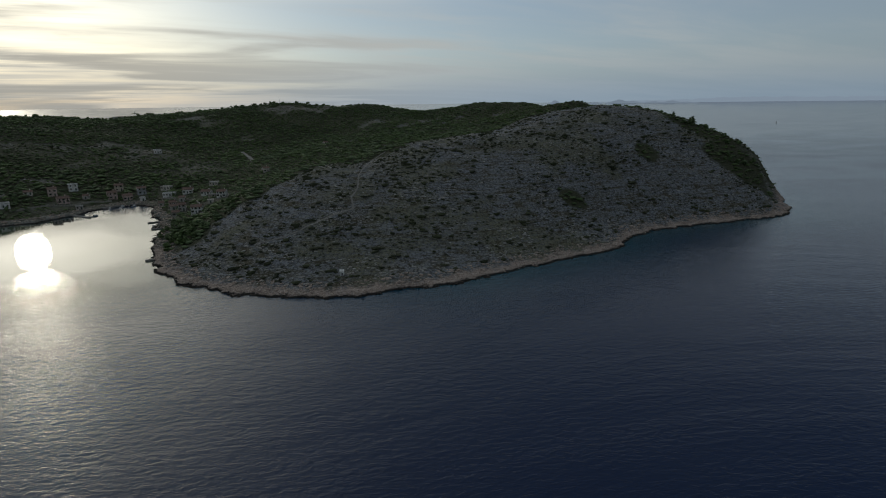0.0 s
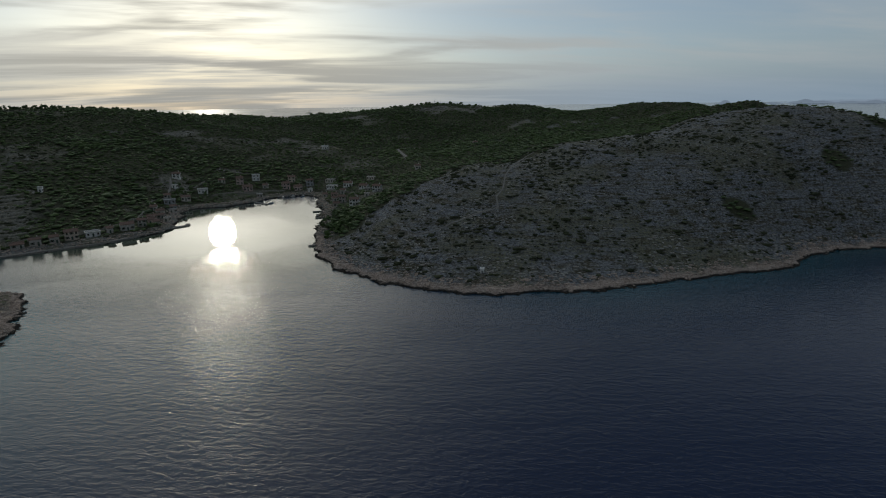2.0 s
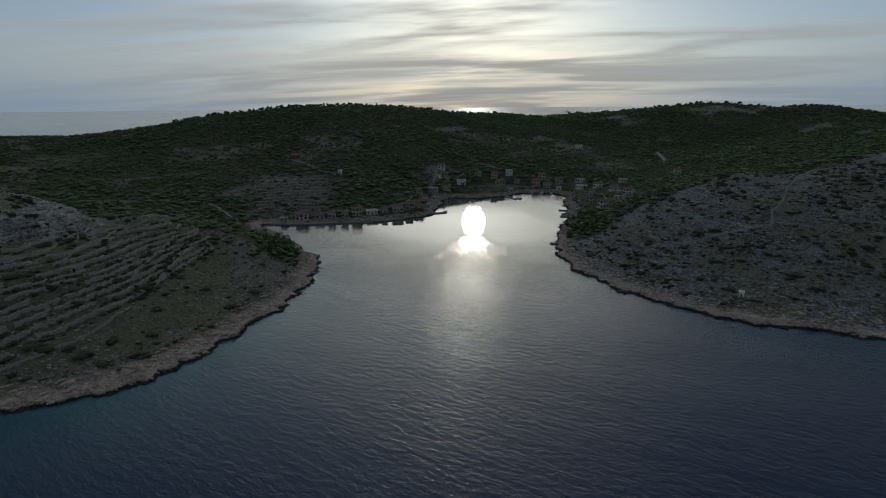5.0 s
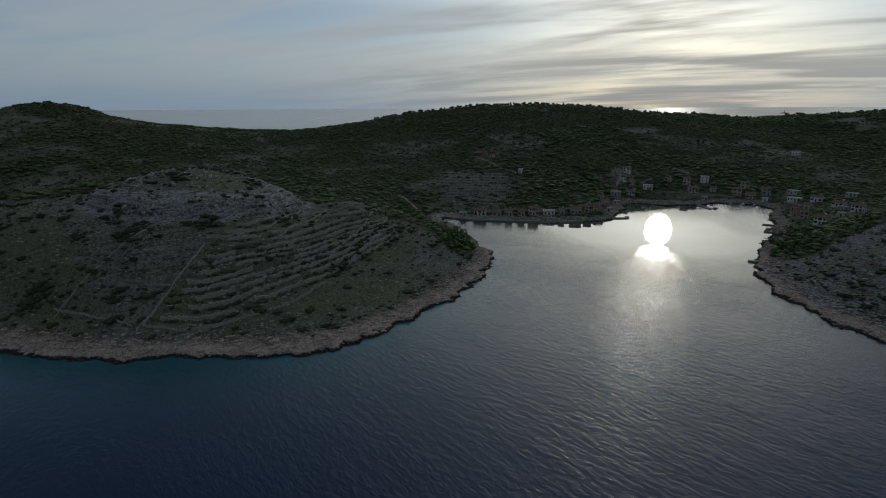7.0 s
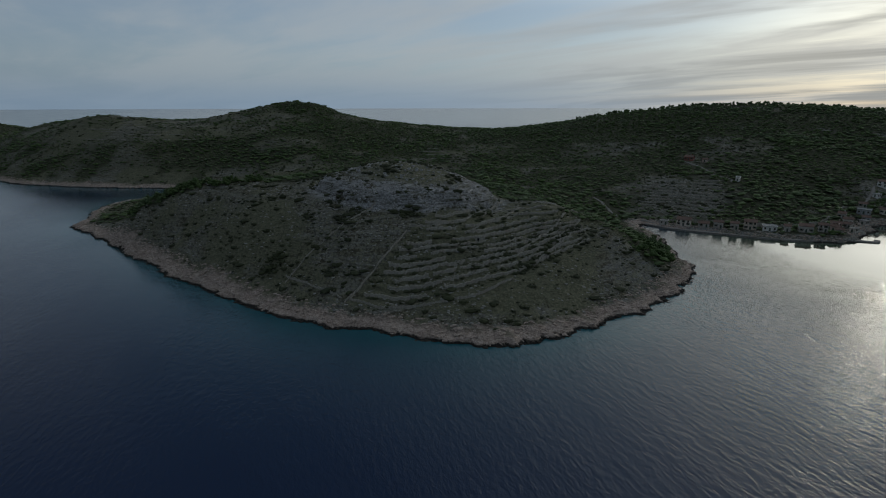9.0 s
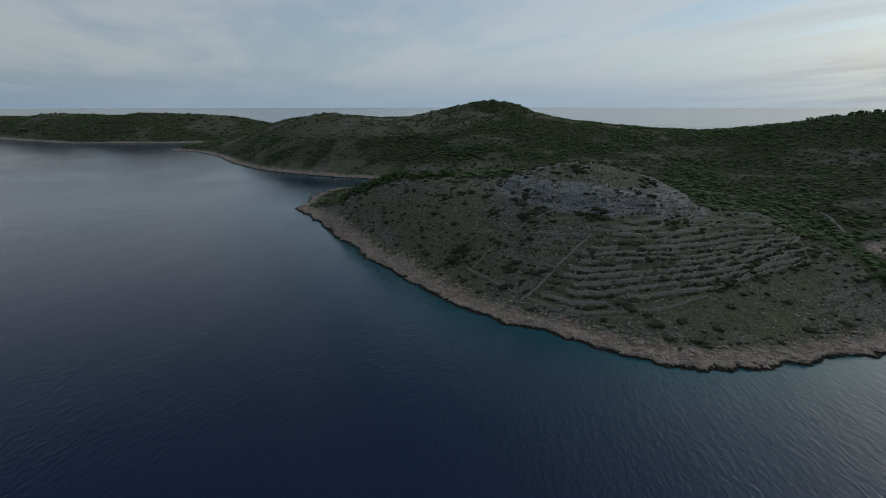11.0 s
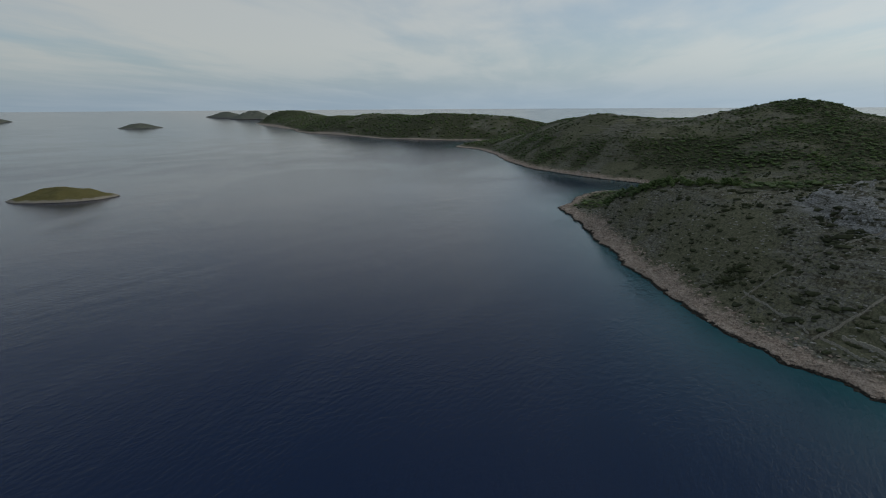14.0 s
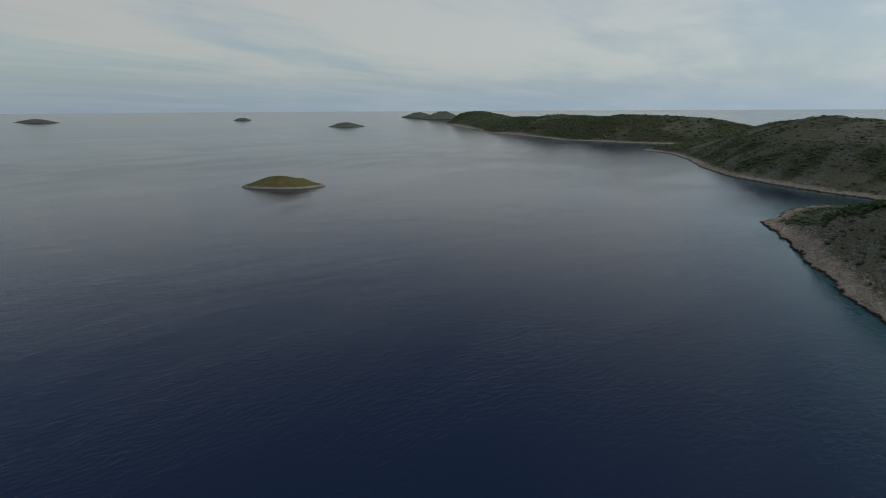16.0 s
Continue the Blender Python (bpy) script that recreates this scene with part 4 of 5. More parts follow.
def path(points, width, label):
    p = along(points, 1.5)
    HOUSE_SPOTS.extend((q[0], q[1], width * 0.5 + 1.6) for q in p[::2])
    n = ribbon(p)
    w = width * (0.5 + 0.12 * rng.normal(size=len(p)))[:, None]
    cols = []
    for f in (-1.0, -0.4, 0.4, 1.0):
        q = p + n * w * f
        cols.append(np.column_stack([q, surveyed(*q.T, "z") + (0.28 if abs(f) < 0.9 else -0.2)]))
    v = np.stack(cols, 1)
    idx = np.arange(len(p) * 4).reshape(-1, 4)
    faces = np.stack([idx[:-1, :-1], idx[1:, :-1], idx[1:, 1:], idx[:-1, 1:]], -1).reshape(-1, 4)
    ob = mesh_object("path", v.reshape(-1, 3), faces, MAT_PATH, True)
    return tagged(ob, label, "path", kind="structure")


def build_paths():
    path([(-42, 392), (-50, 379), (-53, 336), (-51, 315), (-53, 304), (-50, 293), (-56, 286), (-65, 280), (-75, 271), (-86, 267), (-97, 265)], 1.35,
         "narrow pale footpath winding over the headland")
    path([(-398, 182), (-388, 184), (-375, 183), (-362, 181), (-350, 186), (-342, 198), (-330, 206)], 2.6, "pale track down to the quay")
    path([(-205, 584), (-212, 600), (-228, 628), (-241, 654), (-232, 668), (-215, 672)], 5.0, "pale gravel road bending over the hillside")
    path([(-331, 357), (-340, 366), (-348, 377), (-359, 393), (-368, 403)], 2.4, "pale stepped lane climbing between the houses")
    path([(-470, 300), (-440, 304), (-420, 300), (-402, 304), (-396, 298)], 1.8, "pale footpath under a house")





# ---- small parts of things ----
def box(x0, x1, y0, y1, z0, z1):
    v = np.array([(x, y, z) for z in (z0, z1) for y in (y0, y1) for x in (x0, x1)], float)
    return v, np.array([(0, 2, 3, 1), (4, 5, 7, 6), (0, 1, 5, 4), (2, 6, 7, 3), (0, 4, 6, 2), (1, 3, 7, 5)])


def tube(r0, r1, z0, z1, sides=8, cx=0.0, cy=0.0):
    a = np.arange(sides) * 2 * math.pi / sides
    v = np.concatenate([np.stack([cx + r * np.cos(a), cy + r * np.sin(a), a * 0 + z], 1) for r, z in ((r0, z0), (r1, z1))])
    k = np.arange(sides)
    n = (k + 1) % sides
    f = [tuple(q) for q in np.stack([k, n, n + sides, k + sides], 1)]
    return v, f + [tuple(k[::-1]), tuple(k + sides)]


def poly_mesh(name, parts):
    vs, fs, n = [], [], 0
    for v, f in parts:
        vs += [tuple(q) for q in v]
        fs += [tuple(int(i) + n for i in q) for q in f]
        n += len(v)
    me = bpy.data.meshes.new(name)
    me.from_pydata(vs, [], fs)
    me.update()
    return me


def part(name, shapes, mat, parent, label="", at=None):
    """One mesh under a thing or under a part; shapes may be a finished mesh."""
    me = shapes if isinstance(shapes, bpy.types.Mesh) else poly_mesh(name, shapes if isinstance(shapes, list) else [shapes])
    if not me.materials:
        me.materials.append(mat)
    ob = new(name, me)
    ob.parent = parent
    if at is not None:
        ob.matrix_basis = at
    return tagged(ob, label)


def thing(name, m, label, category, group=""):
    ob = new(name)
    ob.matrix_basis = m
    return tagged(ob, label, category, group)


def plaster(name, color, stain=0.35):
    m, n = material(name)
    pos = n.add("ShaderNodeNewGeometry").outputs["Position"]
    streak = n.noise(n.vec("MULTIPLY", pos, (1.0, 1.0, 0.25)), 0.9, 4, 0.6)
    dirt = tuple(c * (1 - stain) * k for c, k in zip(color, (1.0, 0.96, 0.90)))
    c = n.mix(n.ramp(streak, 0.40, 0.68), color, dirt)
    finish(n, n.mix(n.math("MULTIPLY", n.noise(pos, 6.0, 3), 0.25), c, dirt), 0.9, bump(n, n.noise(pos, 12.0, 3), 0.4, 0.02), spec=0.2)
    return m


WALLS = {"white": plaster("whitewash", (0.82, 0.81, 0.78), 0.2), "cream": plaster("cream plaster", (0.70, 0.65, 0.57)),
         "rose": plaster("faded rose plaster", (0.64, 0.50, 0.45)), "ochre": plaster("ochre plaster", (0.62, 0.53, 0.44)),
         "grey": plaster("grey render", (0.44, 0.45, 0.46)), "red": plaster("brick red plaster", (0.30, 0.12, 0.10)),
         "stone": stone_material("squared rubble", (0.36, 0.33, 0.295), (0.60, 0.56, 0.50))}


def tile_material():
    m, n = material("weathered clay tiles")
    g = n.add("ShaderNodeNewGeometry")
    pos = g.outputs["Position"]
    c = n.mix(n.noise(pos, 1.6, 4, 0.65), (0.15, 0.100, 0.082), (0.30, 0.195, 0.150))
    c = n.mix(n.math("MULTIPLY", n.ramp(n.noise(pos, 0.4, 3), 0.5, 0.7), 0.6), c, (0.13, 0.12, 0.11))
    finish(n, c, 0.85, bump(n, n.noise(pos, 7.0, 2), 0.6, 0.06))
    return m


def plain_material(name, color, rough=0.6, metal=0.0, spread=0.25):
    m, n = material(name)
    pos = n.add("ShaderNodeTexCoord").outputs["Object"]
    dark = tuple(c * (1 - spread) for c in color)
    finish(n, n.mix(n.noise(pos, 3.0, 4, 0.6), dark, color), rough, metal=metal)
    return m


MAT_TILE = tile_material()
MAT_FLAT = plain_material("concrete roof slab", (0.36, 0.35, 0.33), 0.9)
MAT_GLASS = plain_material("dark window glass", (0.018, 0.020, 0.022), 0.08, 0.0, 0.1)
MAT_FRAME = plain_material("weathered window wood", (0.22, 0.17, 0.12), 0.7)
MAT_DOOR = plain_material("green door boards", (0.07, 0.10, 0.075), 0.7)
MAT_SHUTTER = plain_material("faded green shutter", (0.09, 0.13, 0.10), 0.7)
MAT_METAL = plain_material("galvanised steel", (0.36, 0.37, 0.38), 0.45, 0.8)
MAT_QUAY = stone_material("quay stone", (0.15, 0.14, 0.125), (0.36, 0.335, 0.305))
MAT_HULL = plain_material("white boat paint", (0.72, 0.72, 0.70), 0.35)
MAT_HULL_BLUE = plain_material("blue boat paint", (0.06, 0.12, 0.22), 0.35)
MAT_DECK = plain_material("boat deck wood", (0.32, 0.24, 0.16), 0.7)

WINDOW_FRAME = poly_mesh("window", [box(-0.5, 0.5, -0.05, 0.04, 0.0, 0.09), box(-0.5, 0.5, -0.05, 0.04, 1.21, 1.3), box(-0.5, -0.4, -0.05, 0.04, 0.09, 1.21),
                                    box(0.4, 0.5, -0.05, 0.04, 0.09, 1.21), box(-0.03, 0.03, -0.03, 0.04, 0.09, 1.21)])
WINDOW_PANE = poly_mesh("pane", [box(-0.4, 0.4, -0.012, 0.03, 0.09, 1.21)])
WINDOW_SILL = poly_mesh("sill", [box(-0.6, 0.6, -0.16, 0.02, -0.09, 0.0)])


def louvres(half, height, count):
    """One board with a stepped face, as louvred shutters have."""
    face = [(-0.01, 0.0)]
    for k in range(count):
        face += [(-0.075, height * k / count), (-0.045, height * (k + 1) / count)]
    face.append((-0.01, height))
    n = len(face)
    v = [(s * half, y, z) for s in (-1, 1) for y, z in face]
    f = [(i, (i + 1) % n, n + (i + 1) % n, n + i) for i in range(n)]
    return np.array(v), f + [tuple(range(n))[::-1], tuple(range(n, 2 * n))]


SHUTTER = poly_mesh("shutter", [louvres(0.24, 1.3, 7)])
DOOR = poly_mesh("door", [box(-0.5, 0.5, -0.05, 0.03, 0.0, 2.05)] + [box(-0.42 + 0.3 * k, -0.18 + 0.3 * k, -0.075, -0.05, 0.1, 1.95) for k in range(3)])


def house(x, y, width, height, wall, roof, face):
    """A village house: walls, roof with eaves and chimney, windows, a door. face: degrees its front is turned from -y."""
    width, height = 0.78 * width, 0.86 * height
    depth = min(7.0, max(4.2, width * 0.75))
    m = pose(x, y, 0, 0, 0, face)
    corners = [m @ Vector((sx * width / 2, sy * depth, 0)) for sx in (-1, 1) for sy in (0, 1)]
    hs = [ground_height(c.x, c.y) for c in corners]
    base = max(min(hs), 0.5)
    floor = max(sum(hs) / 4, base + 0.2)
    HOUSE_SPOTS.append((x, y, width * 0.42 + 0.6))
    back = m @ Vector((0, depth * 0.6, 0))
    HOUSE_SPOTS.append((back.x, back.y, width * 0.42 + 0.5))
    front = m @ Vector((0, -4.5, 0))
    HOUSE_SPOTS.append((front.x, front.y, width * 0.2 + 0.4))
    words = {"white": "whitewashed", "cream": "cream plastered", "rose": "faded rose plastered", "ochre": "ochre plastered", "grey": "grey rendered",
             "red": "brick-red", "stone": "rough stone"}[wall]
    top = "under a clay-tiled roof" if roof == "tile" else "with a flat slab roof"
    storeys = "two-storey" if height > 4.3 else "low"
    ob = thing("house", m @ pose(0, 0, floor), f"{storeys} {words} house {top} by the bay", "house", "village houses")
    w, d, h = width / 2, depth, height
    sink = base - floor - 1.2
    part("wall", [box(-w, w, 0, d, sink, h)], WALLS[wall], ob)
    if roof == "tile":
        rise, eave = 0.22 * d, 0.35
        slope = rise / (d / 2)
        v = []
        for xx in (-w - eave, w + eave):
            for yy, zz in ((-eave, h - slope * eave), (d / 2, h + rise), (d + eave, h - slope * eave)):
                v += [(xx, yy, zz), (xx, yy, zz + 0.22)]
        f = [(0, 6, 7, 1), (1, 7, 9, 3), (3, 9, 11, 5), (5, 11, 10, 4), (0, 2, 8, 6), (2, 4, 10, 8), (0, 1, 3, 2), (2, 3, 5, 4), (6, 8, 9, 7), (8, 10, 11, 9)]
        ribs = []
        n = int((2 * w + 2 * eave) / 0.55)
        for k in range(n):
            xx = -w - eave + 0.55 * (k + 0.3)
            for side_y in (-eave, d + eave):
                q = [(xx, side_y, h - slope * eave + 0.2), (xx + 0.26, side_y, h - slope * eave + 0.2), (xx + 0.13, side_y, h - slope * eave + 0.34),
                     (xx, d / 2, h + rise + 0.2), (xx + 0.26, d / 2, h + rise + 0.2), (xx + 0.13, d / 2, h + rise + 0.34)]
                ribs.append((np.array(q), [(0, 3, 5, 2), (2, 5, 4, 1), (0, 2, 1), (3, 4, 5)]))
        ro = part("roof", [(np.array(v), f)] + ribs + [box(-w - eave, w + eave, d / 2 - 0.14, d / 2 + 0.14, h + rise + 0.15, h + rise + 0.36)], MAT_TILE, ob)
        gable = np.array([(-w, 0, h), (-w, d, h), (-w, d / 2, h + rise), (w, 0, h), (w, d, h), (w, d / 2, h + rise)])
        part("gable", [(gable, [(0, 2, 1), (3, 4, 5), (0, 1, 4, 3), (0, 3, 5, 2), (1, 2, 5, 4)])], WALLS[wall], ob)
        part("chimney", [box(w * 0.5 - 0.3, w * 0.5 + 0.3, d * 0.62, d * 0.62 + 0.6, h + 0.2, h + rise + 0.9),
                         box(w * 0.5 - 0.38, w * 0.5 + 0.38, d * 0.62 - 0.08, d * 0.62 + 0.68, h + rise + 0.9, h + rise + 1.02)], WALLS[wall], ro)
    else:
        part("roof", [box(-w - 0.25, w + 0.25, -0.25, d + 0.25, h, h + 0.22)], MAT_FLAT, ob)
        part("parapet", [box(-w - 0.2, w + 0.2, -0.2, -0.02, h + 0.22, h + 0.55), box(-w - 0.2, w + 0.2, d + 0.02, d + 0.2, h + 0.22, h + 0.55),
                         box(-w - 0.2, -w - 0.02, -0.02, d + 0.02, h + 0.22, h + 0.55), box(w + 0.02, w + 0.2, -0.02, d + 0.02, h + 0.22, h + 0.55)], WALLS[wall], ob)
    floors = 2 if h > 3.9 else 1
    n = max(1, int(width / 2.3))
    for s in range(floors):
        zz = 0.95 + s * min(2.7, h - 2.5 if floors == 2 else 0)
        for k in range(n):
            xx = (k + 0.5) / n * width - w
            if s == 0 and k == n // 2:
                part("door", DOOR, MAT_DOOR, ob, "", pose(xx, 0, 0.0))
                continue
            place_window(ob, pose(xx, 0, zz), roof == "tile" and (k + s) % 2 == 0)
        for yy in (d * 0.3, d * 0.7):
            place_window(ob, pose(-w, yy, zz, 0, 0, -90), False)
            place_window(ob, pose(w, yy, zz, 0, 0, 90), False)
    return ob


def place_window(ob, m, shutters):
    win = part("window", WINDOW_FRAME, MAT_FRAME, ob, "", m)
    part("pane", WINDOW_PANE, MAT_GLASS, win)
    part("sill", WINDOW_SILL, MAT_QUAY, win)
    if shutters:
        part("shutter", SHUTTER, MAT_SHUTTER, win, "", pose(-0.76, 0, 0))
        part("shutter", SHUTTER, MAT_SHUTTER, win, "", pose(0.76, 0, 0))


# x, y, width, height of the walls, wall, roof
WATERFRONT = [(-324, 213, 11.1, 4.8, 'cream', 'tile'), (-318, 224, 8.3, 3.0, 'stone', 'tile'), (-313, 231, 7.2, 4.4, 'stone', 'tile'),
              (-307, 238, 6.2, 4.4, 'stone', 'tile'), (-304, 247, 9.2, 5.8, 'ochre', 'tile'), (-300, 258, 10.2, 3.2, 'white', 'flat'),
              (-296, 267, 4.6, 4.0, 'stone', 'tile'), (-291, 276, 9.8, 4.5, 'stone', 'tile'), (-290, 287, 6.5, 5.2, 'stone', 'tile'),
              (-297, 303, 7.7, 4.6, 'rose', 'tile'), (-308, 323, 7.2, 4.1, 'stone', 'tile'), (-331, 203, 6.6, 2.8, 'stone', 'flat')]
POINT_COTTAGES = [(-284, 293, 5.0, 3.2, 'stone', 'tile'), (-292, 296, 5.5, 3.6, 'rose', 'tile'), (-300, 314, 6.0, 3.2, 'stone', 'tile'), (-291, 309, 4.6, 2.8, 'cream', 'flat'),
                  (-310, 336, 5.4, 3.0, 'stone', 'flat'), (-316, 345, 6.2, 3.4, 'grey', 'tile'), (-322, 331, 6.0, 3.8, 'stone', 'tile'), (-340, 366, 6.4, 3.0, 'stone', 'tile'),
                  (-352, 388, 4.4, 2.8, 'white', 'flat'), (-296, 440, 5.6, 3.4, 'stone', 'tile'), (-252, 446, 5.0, 3.0, 'white', 'flat'), (-226, 424, 5.0, 3.0, 'stone', 'tile'),
                  (-205, 402, 5.6, 3.4, 'stone', 'tile'), (-186, 430, 5.2, 2.8, 'stone', 'flat')]
BAY_HEAD = [(-330, 357, 10.3, 3.5, 'grey', 'flat'), (-326, 371, 8.9, 3.5, 'cream', 'tile'), (-365, 407, 8.6, 4.9, 'white', 'tile'),
            (-329, 396, 10.3, 3.7, 'white', 'flat'), (-335, 430, 7.4, 2.9, 'cream', 'tile'), (-321, 438, 8.0, 6.8, 'rose', 'tile'),
            (-303, 424, 10.4, 4.7, 'rose', 'tile'), (-317, 458, 8.8, 6.0, 'white', 'flat'), (-278, 448, 8.8, 6.2, 'rose', 'tile'),
            (-284, 468, 8.6, 5.8, 'ochre', 'tile'), (-266, 449, 9.3, 4.2, 'rose', 'tile'), (-262, 464, 8.4, 6.0, 'grey', 'tile'), (-284, 413, 6.3, 2.8, 'stone', 'flat')]
NORTH_SIDE = [(-248, 476, 10.1, 2.9, 'cream', 'flat'), (-236, 457, 11.9, 2.8, 'white', 'flat'), (-220, 458, 10.1, 4.1, 'white', 'tile'),
              (-200, 447, 9.8, 3.1, 'white', 'tile'), (-205, 477, 9.3, 2.8, 'cream', 'flat'), (-174, 416, 9.0, 5.2, 'white', 'tile'),
              (-171, 365, 8.9, 5.4, 'white', 'tile'), (-212, 414, 6.4, 4.6, 'rose', 'tile'), (-194, 392, 6.5, 5.5, 'stone', 'tile'),
              (-192, 378, 5.9, 3.5, 'stone', 'tile'), (-176, 401, 5.1, 2.8, 'cream', 'flat'), (-213, 432, 5.6, 3.9, 'stone', 'tile')]
HILLSIDE = [(-168, 512, 7.3, 4.3, 'cream', 'tile'), (-466, 304, 9.9, 3.5, 'red', 'tile'), (-395, 303, 3.6, 4.0, 'white', 'flat'),
            (-318, 607, 9.3, 4.3, 'white', 'flat'), (-455, 313, 5.2, 2.8, 'rose', 'tile'), (-143, 668, 7.1, 2.8, 'cream', 'tile')]


def build_village():
    for x, y, w, h, wall, roof in WATERFRONT:
        house(x, y, w, h, wall, roof, 54 + (int(x * 7) % 9 - 4))
    for x, y, w, h, wall, roof in BAY_HEAD:
        house(x, y, w, h, wall, roof, 38 + (int(x * 5) % 21 - 10))
    for x, y, w, h, wall, roof in NORTH_SIDE:
        house(x, y, w, h, wall, roof, 8 + (int(x * 3) % 25 - 12))
    for x, y, w, h, wall, roof in POINT_COTTAGES:
        house(x, y, w, h, wall, roof, 30 + (int(x * 11) % 51 - 25))
    for x, y, w, h, wall, roof in HILLSIDE:
        house(x, y, w, h, wall, roof, 40)


def strip_slab(name, points, width, z0, z1, mat, label, category):
    """A stone slab along a line, with a worn edge."""
    p = along(points, 2.0)
    n = ribbon(p)
    inner, outer = p + n * width / 2, p - n * width / 2
    j = 0.06 * rng.normal(size=len(p))
    prof = [(outer, p[:, 0] * 0 + z0), (outer, p[:, 0] * 0 + z1 - 0.12 + j), (outer + n * 0.15, p[:, 0] * 0 + z1 + j), (inner, p[:, 0] * 0 + z1 + 0.05), (inner, p[:, 0] * 0 + z0)]
    v = np.stack([np.column_stack([q, h]) for q, h in prof], 1)
    idx = np.arange(len(p) * 5).reshape(-1, 5)
    nxt = np.roll(idx, -1, 1)
    f = np.stack([idx[:-1], nxt[:-1], nxt[1:], idx[1:]], -1).reshape(-1, 4)
    ends = np.array([[idx[0, 0], idx[0, 1], idx[0, 3], idx[0, 4]], [idx[-1, 4], idx[-1, 3], idx[-1, 1], idx[-1, 0]]])
    return tagged(mesh_object(name, v.reshape(-1, 3), np.concatenate([f[:, ::-1], ends[:, ::-1]]), mat), label, category)


def build_waterside():
    strip_slab("quay", [(-275, 287), (-279, 272), (-286, 252), (-299, 236), (-313, 217), (-325, 204), (-340, 196)], 4.5, -1.5, 1.0, MAT_QUAY,
               "long pale stone quay before the waterfront houses", "quay")
    strip_slab("quay", [(-238, 438), (-252, 442), (-264, 440), (-274, 424)], 5.0, -1.5, 1.3, MAT_QUAY, "short stone quay at the head of the bay", "quay")
    for pts, w, label in (([(-276, 296), (-270, 306), (-274, 310)], 3.0, "stubby stone jetty at the end of the quay"),
                          ([(-149, 279), (-155, 276), (-159, 274)], 2.2, "small stone jetty below the grove"),
                          ([(-200, 375), (-204, 372), (-208, 369)], 2.0, "narrow stone landing stage"), ([(-186, 354), (-191, 351), (-195, 349)], 2.4, "broad stone landing stage"),
                          ([(-282, 398), (-270, 394), (-262, 390)], 2.0, "low stone mole along the beach")):
        strip_slab("jetty", pts, w, -2.0, 0.65, MAT_QUAY, label, "jetty")


def boat(x, y, face, length, paint, label):
    ob = thing("boat", pose(x, y, 0.0, 0, 0, face), label, "boat", "moored boats")
    st = np.linspace(-0.5, 0.5, 9)
    ring = []
    for s in st:
        half = 0.19 * (1 - max(0, (s - 0.05) / 0.45) ** 2.2) * length
        sheer = 0.55 + 0.35 * max(0, s) ** 2 * 4
        ring.append([(s * length, -half, sheer), (s * length, -half * 0.8, -0.05), (s * length, 0, -0.3), (s * length, half * 0.8, -0.05), (s * length, half, sheer)])
    v = np.array(ring).reshape(-1, 3)
    idx = np.arange(45).reshape(9, 5)
    f = [tuple(q) for q in np.stack([idx[:-1, :-1], idx[1:, :-1], idx[1:, 1:], idx[:-1, 1:]], -1).reshape(-1, 4)] + [tuple(idx[0])]
    part("hull", [(v, f)], paint, ob)
    deck = np.array([(q[0][0], q[0][1] * 0.93, q[0][2] - 0.12) for q in ring] + [(q[4][0], q[4][1] * 0.93, q[4][2] - 0.12) for q in ring[::-1]])
    part("deck", [(deck, [tuple(range(18))])], MAT_DECK, ob)
    part("cabin", [box(-0.12 * length, 0.14 * length, -0.11 * length, 0.11 * length, 0.42, 1.25), box(-0.14 * length, 0.16 * length, -0.12 * length, 0.12 * length, 1.25, 1.32)],
         MAT_HULL, ob)
    part("windscreen", [box(0.141 * length, 0.15 * length, -0.09 * length, 0.09 * length, 0.8, 1.15)], MAT_GLASS, ob)


def build_boats():
    boat(-262, 432, 100, 6.5, MAT_HULL, "small white cabin boat moored at the quay")
    boat(-254, 435, 85, 5.5, MAT_HULL_BLUE, "small blue boat moored at the quay")
    boat(-268, 425, 120, 5.0, MAT_HULL, "white dinghy moored at the bay head")
    boat(-197, 357, 150, 5.5, MAT_HULL, "white cabin boat at the landing stage")
    boat(-262, 396, 70, 5.0, MAT_HULL_BLUE, "blue boat beside the stone mole")


def shrine():
    x, y = -47, 234
    ob = thing("wayside_chapel", pose(x, y, ground_height(x, y) - 0.1, 0, 0, 12), "tiny whitewashed chapel on the rocks above the shore", "chapel")
    part("wall", [box(-0.95, 0.95, -0.95, 0.95, -0.5, 2.0)], WALLS["white"], ob)
    v = np.array([(-1.1, -1.1, 1.98), (1.1, -1.1, 1.98), (1.1, 1.1, 1.98), (-1.1, 1.1, 1.98), (-1.1, 0, 2.7), (1.1, 0, 2.7)])
    part("roof", [(v, [(0, 1, 5, 4), (2, 3, 4, 5), (1, 2, 5), (3, 0, 4), (0, 3, 2, 1)])], WALLS["white"], ob)
    # no opening is cut: a dark panel paints the shade within
    part("door", [box(-0.26, 0.26, -1.0, -0.9, 0.15, 1.25)], MAT_GLASS, ob, "dark panel for the shade inside the entrance")


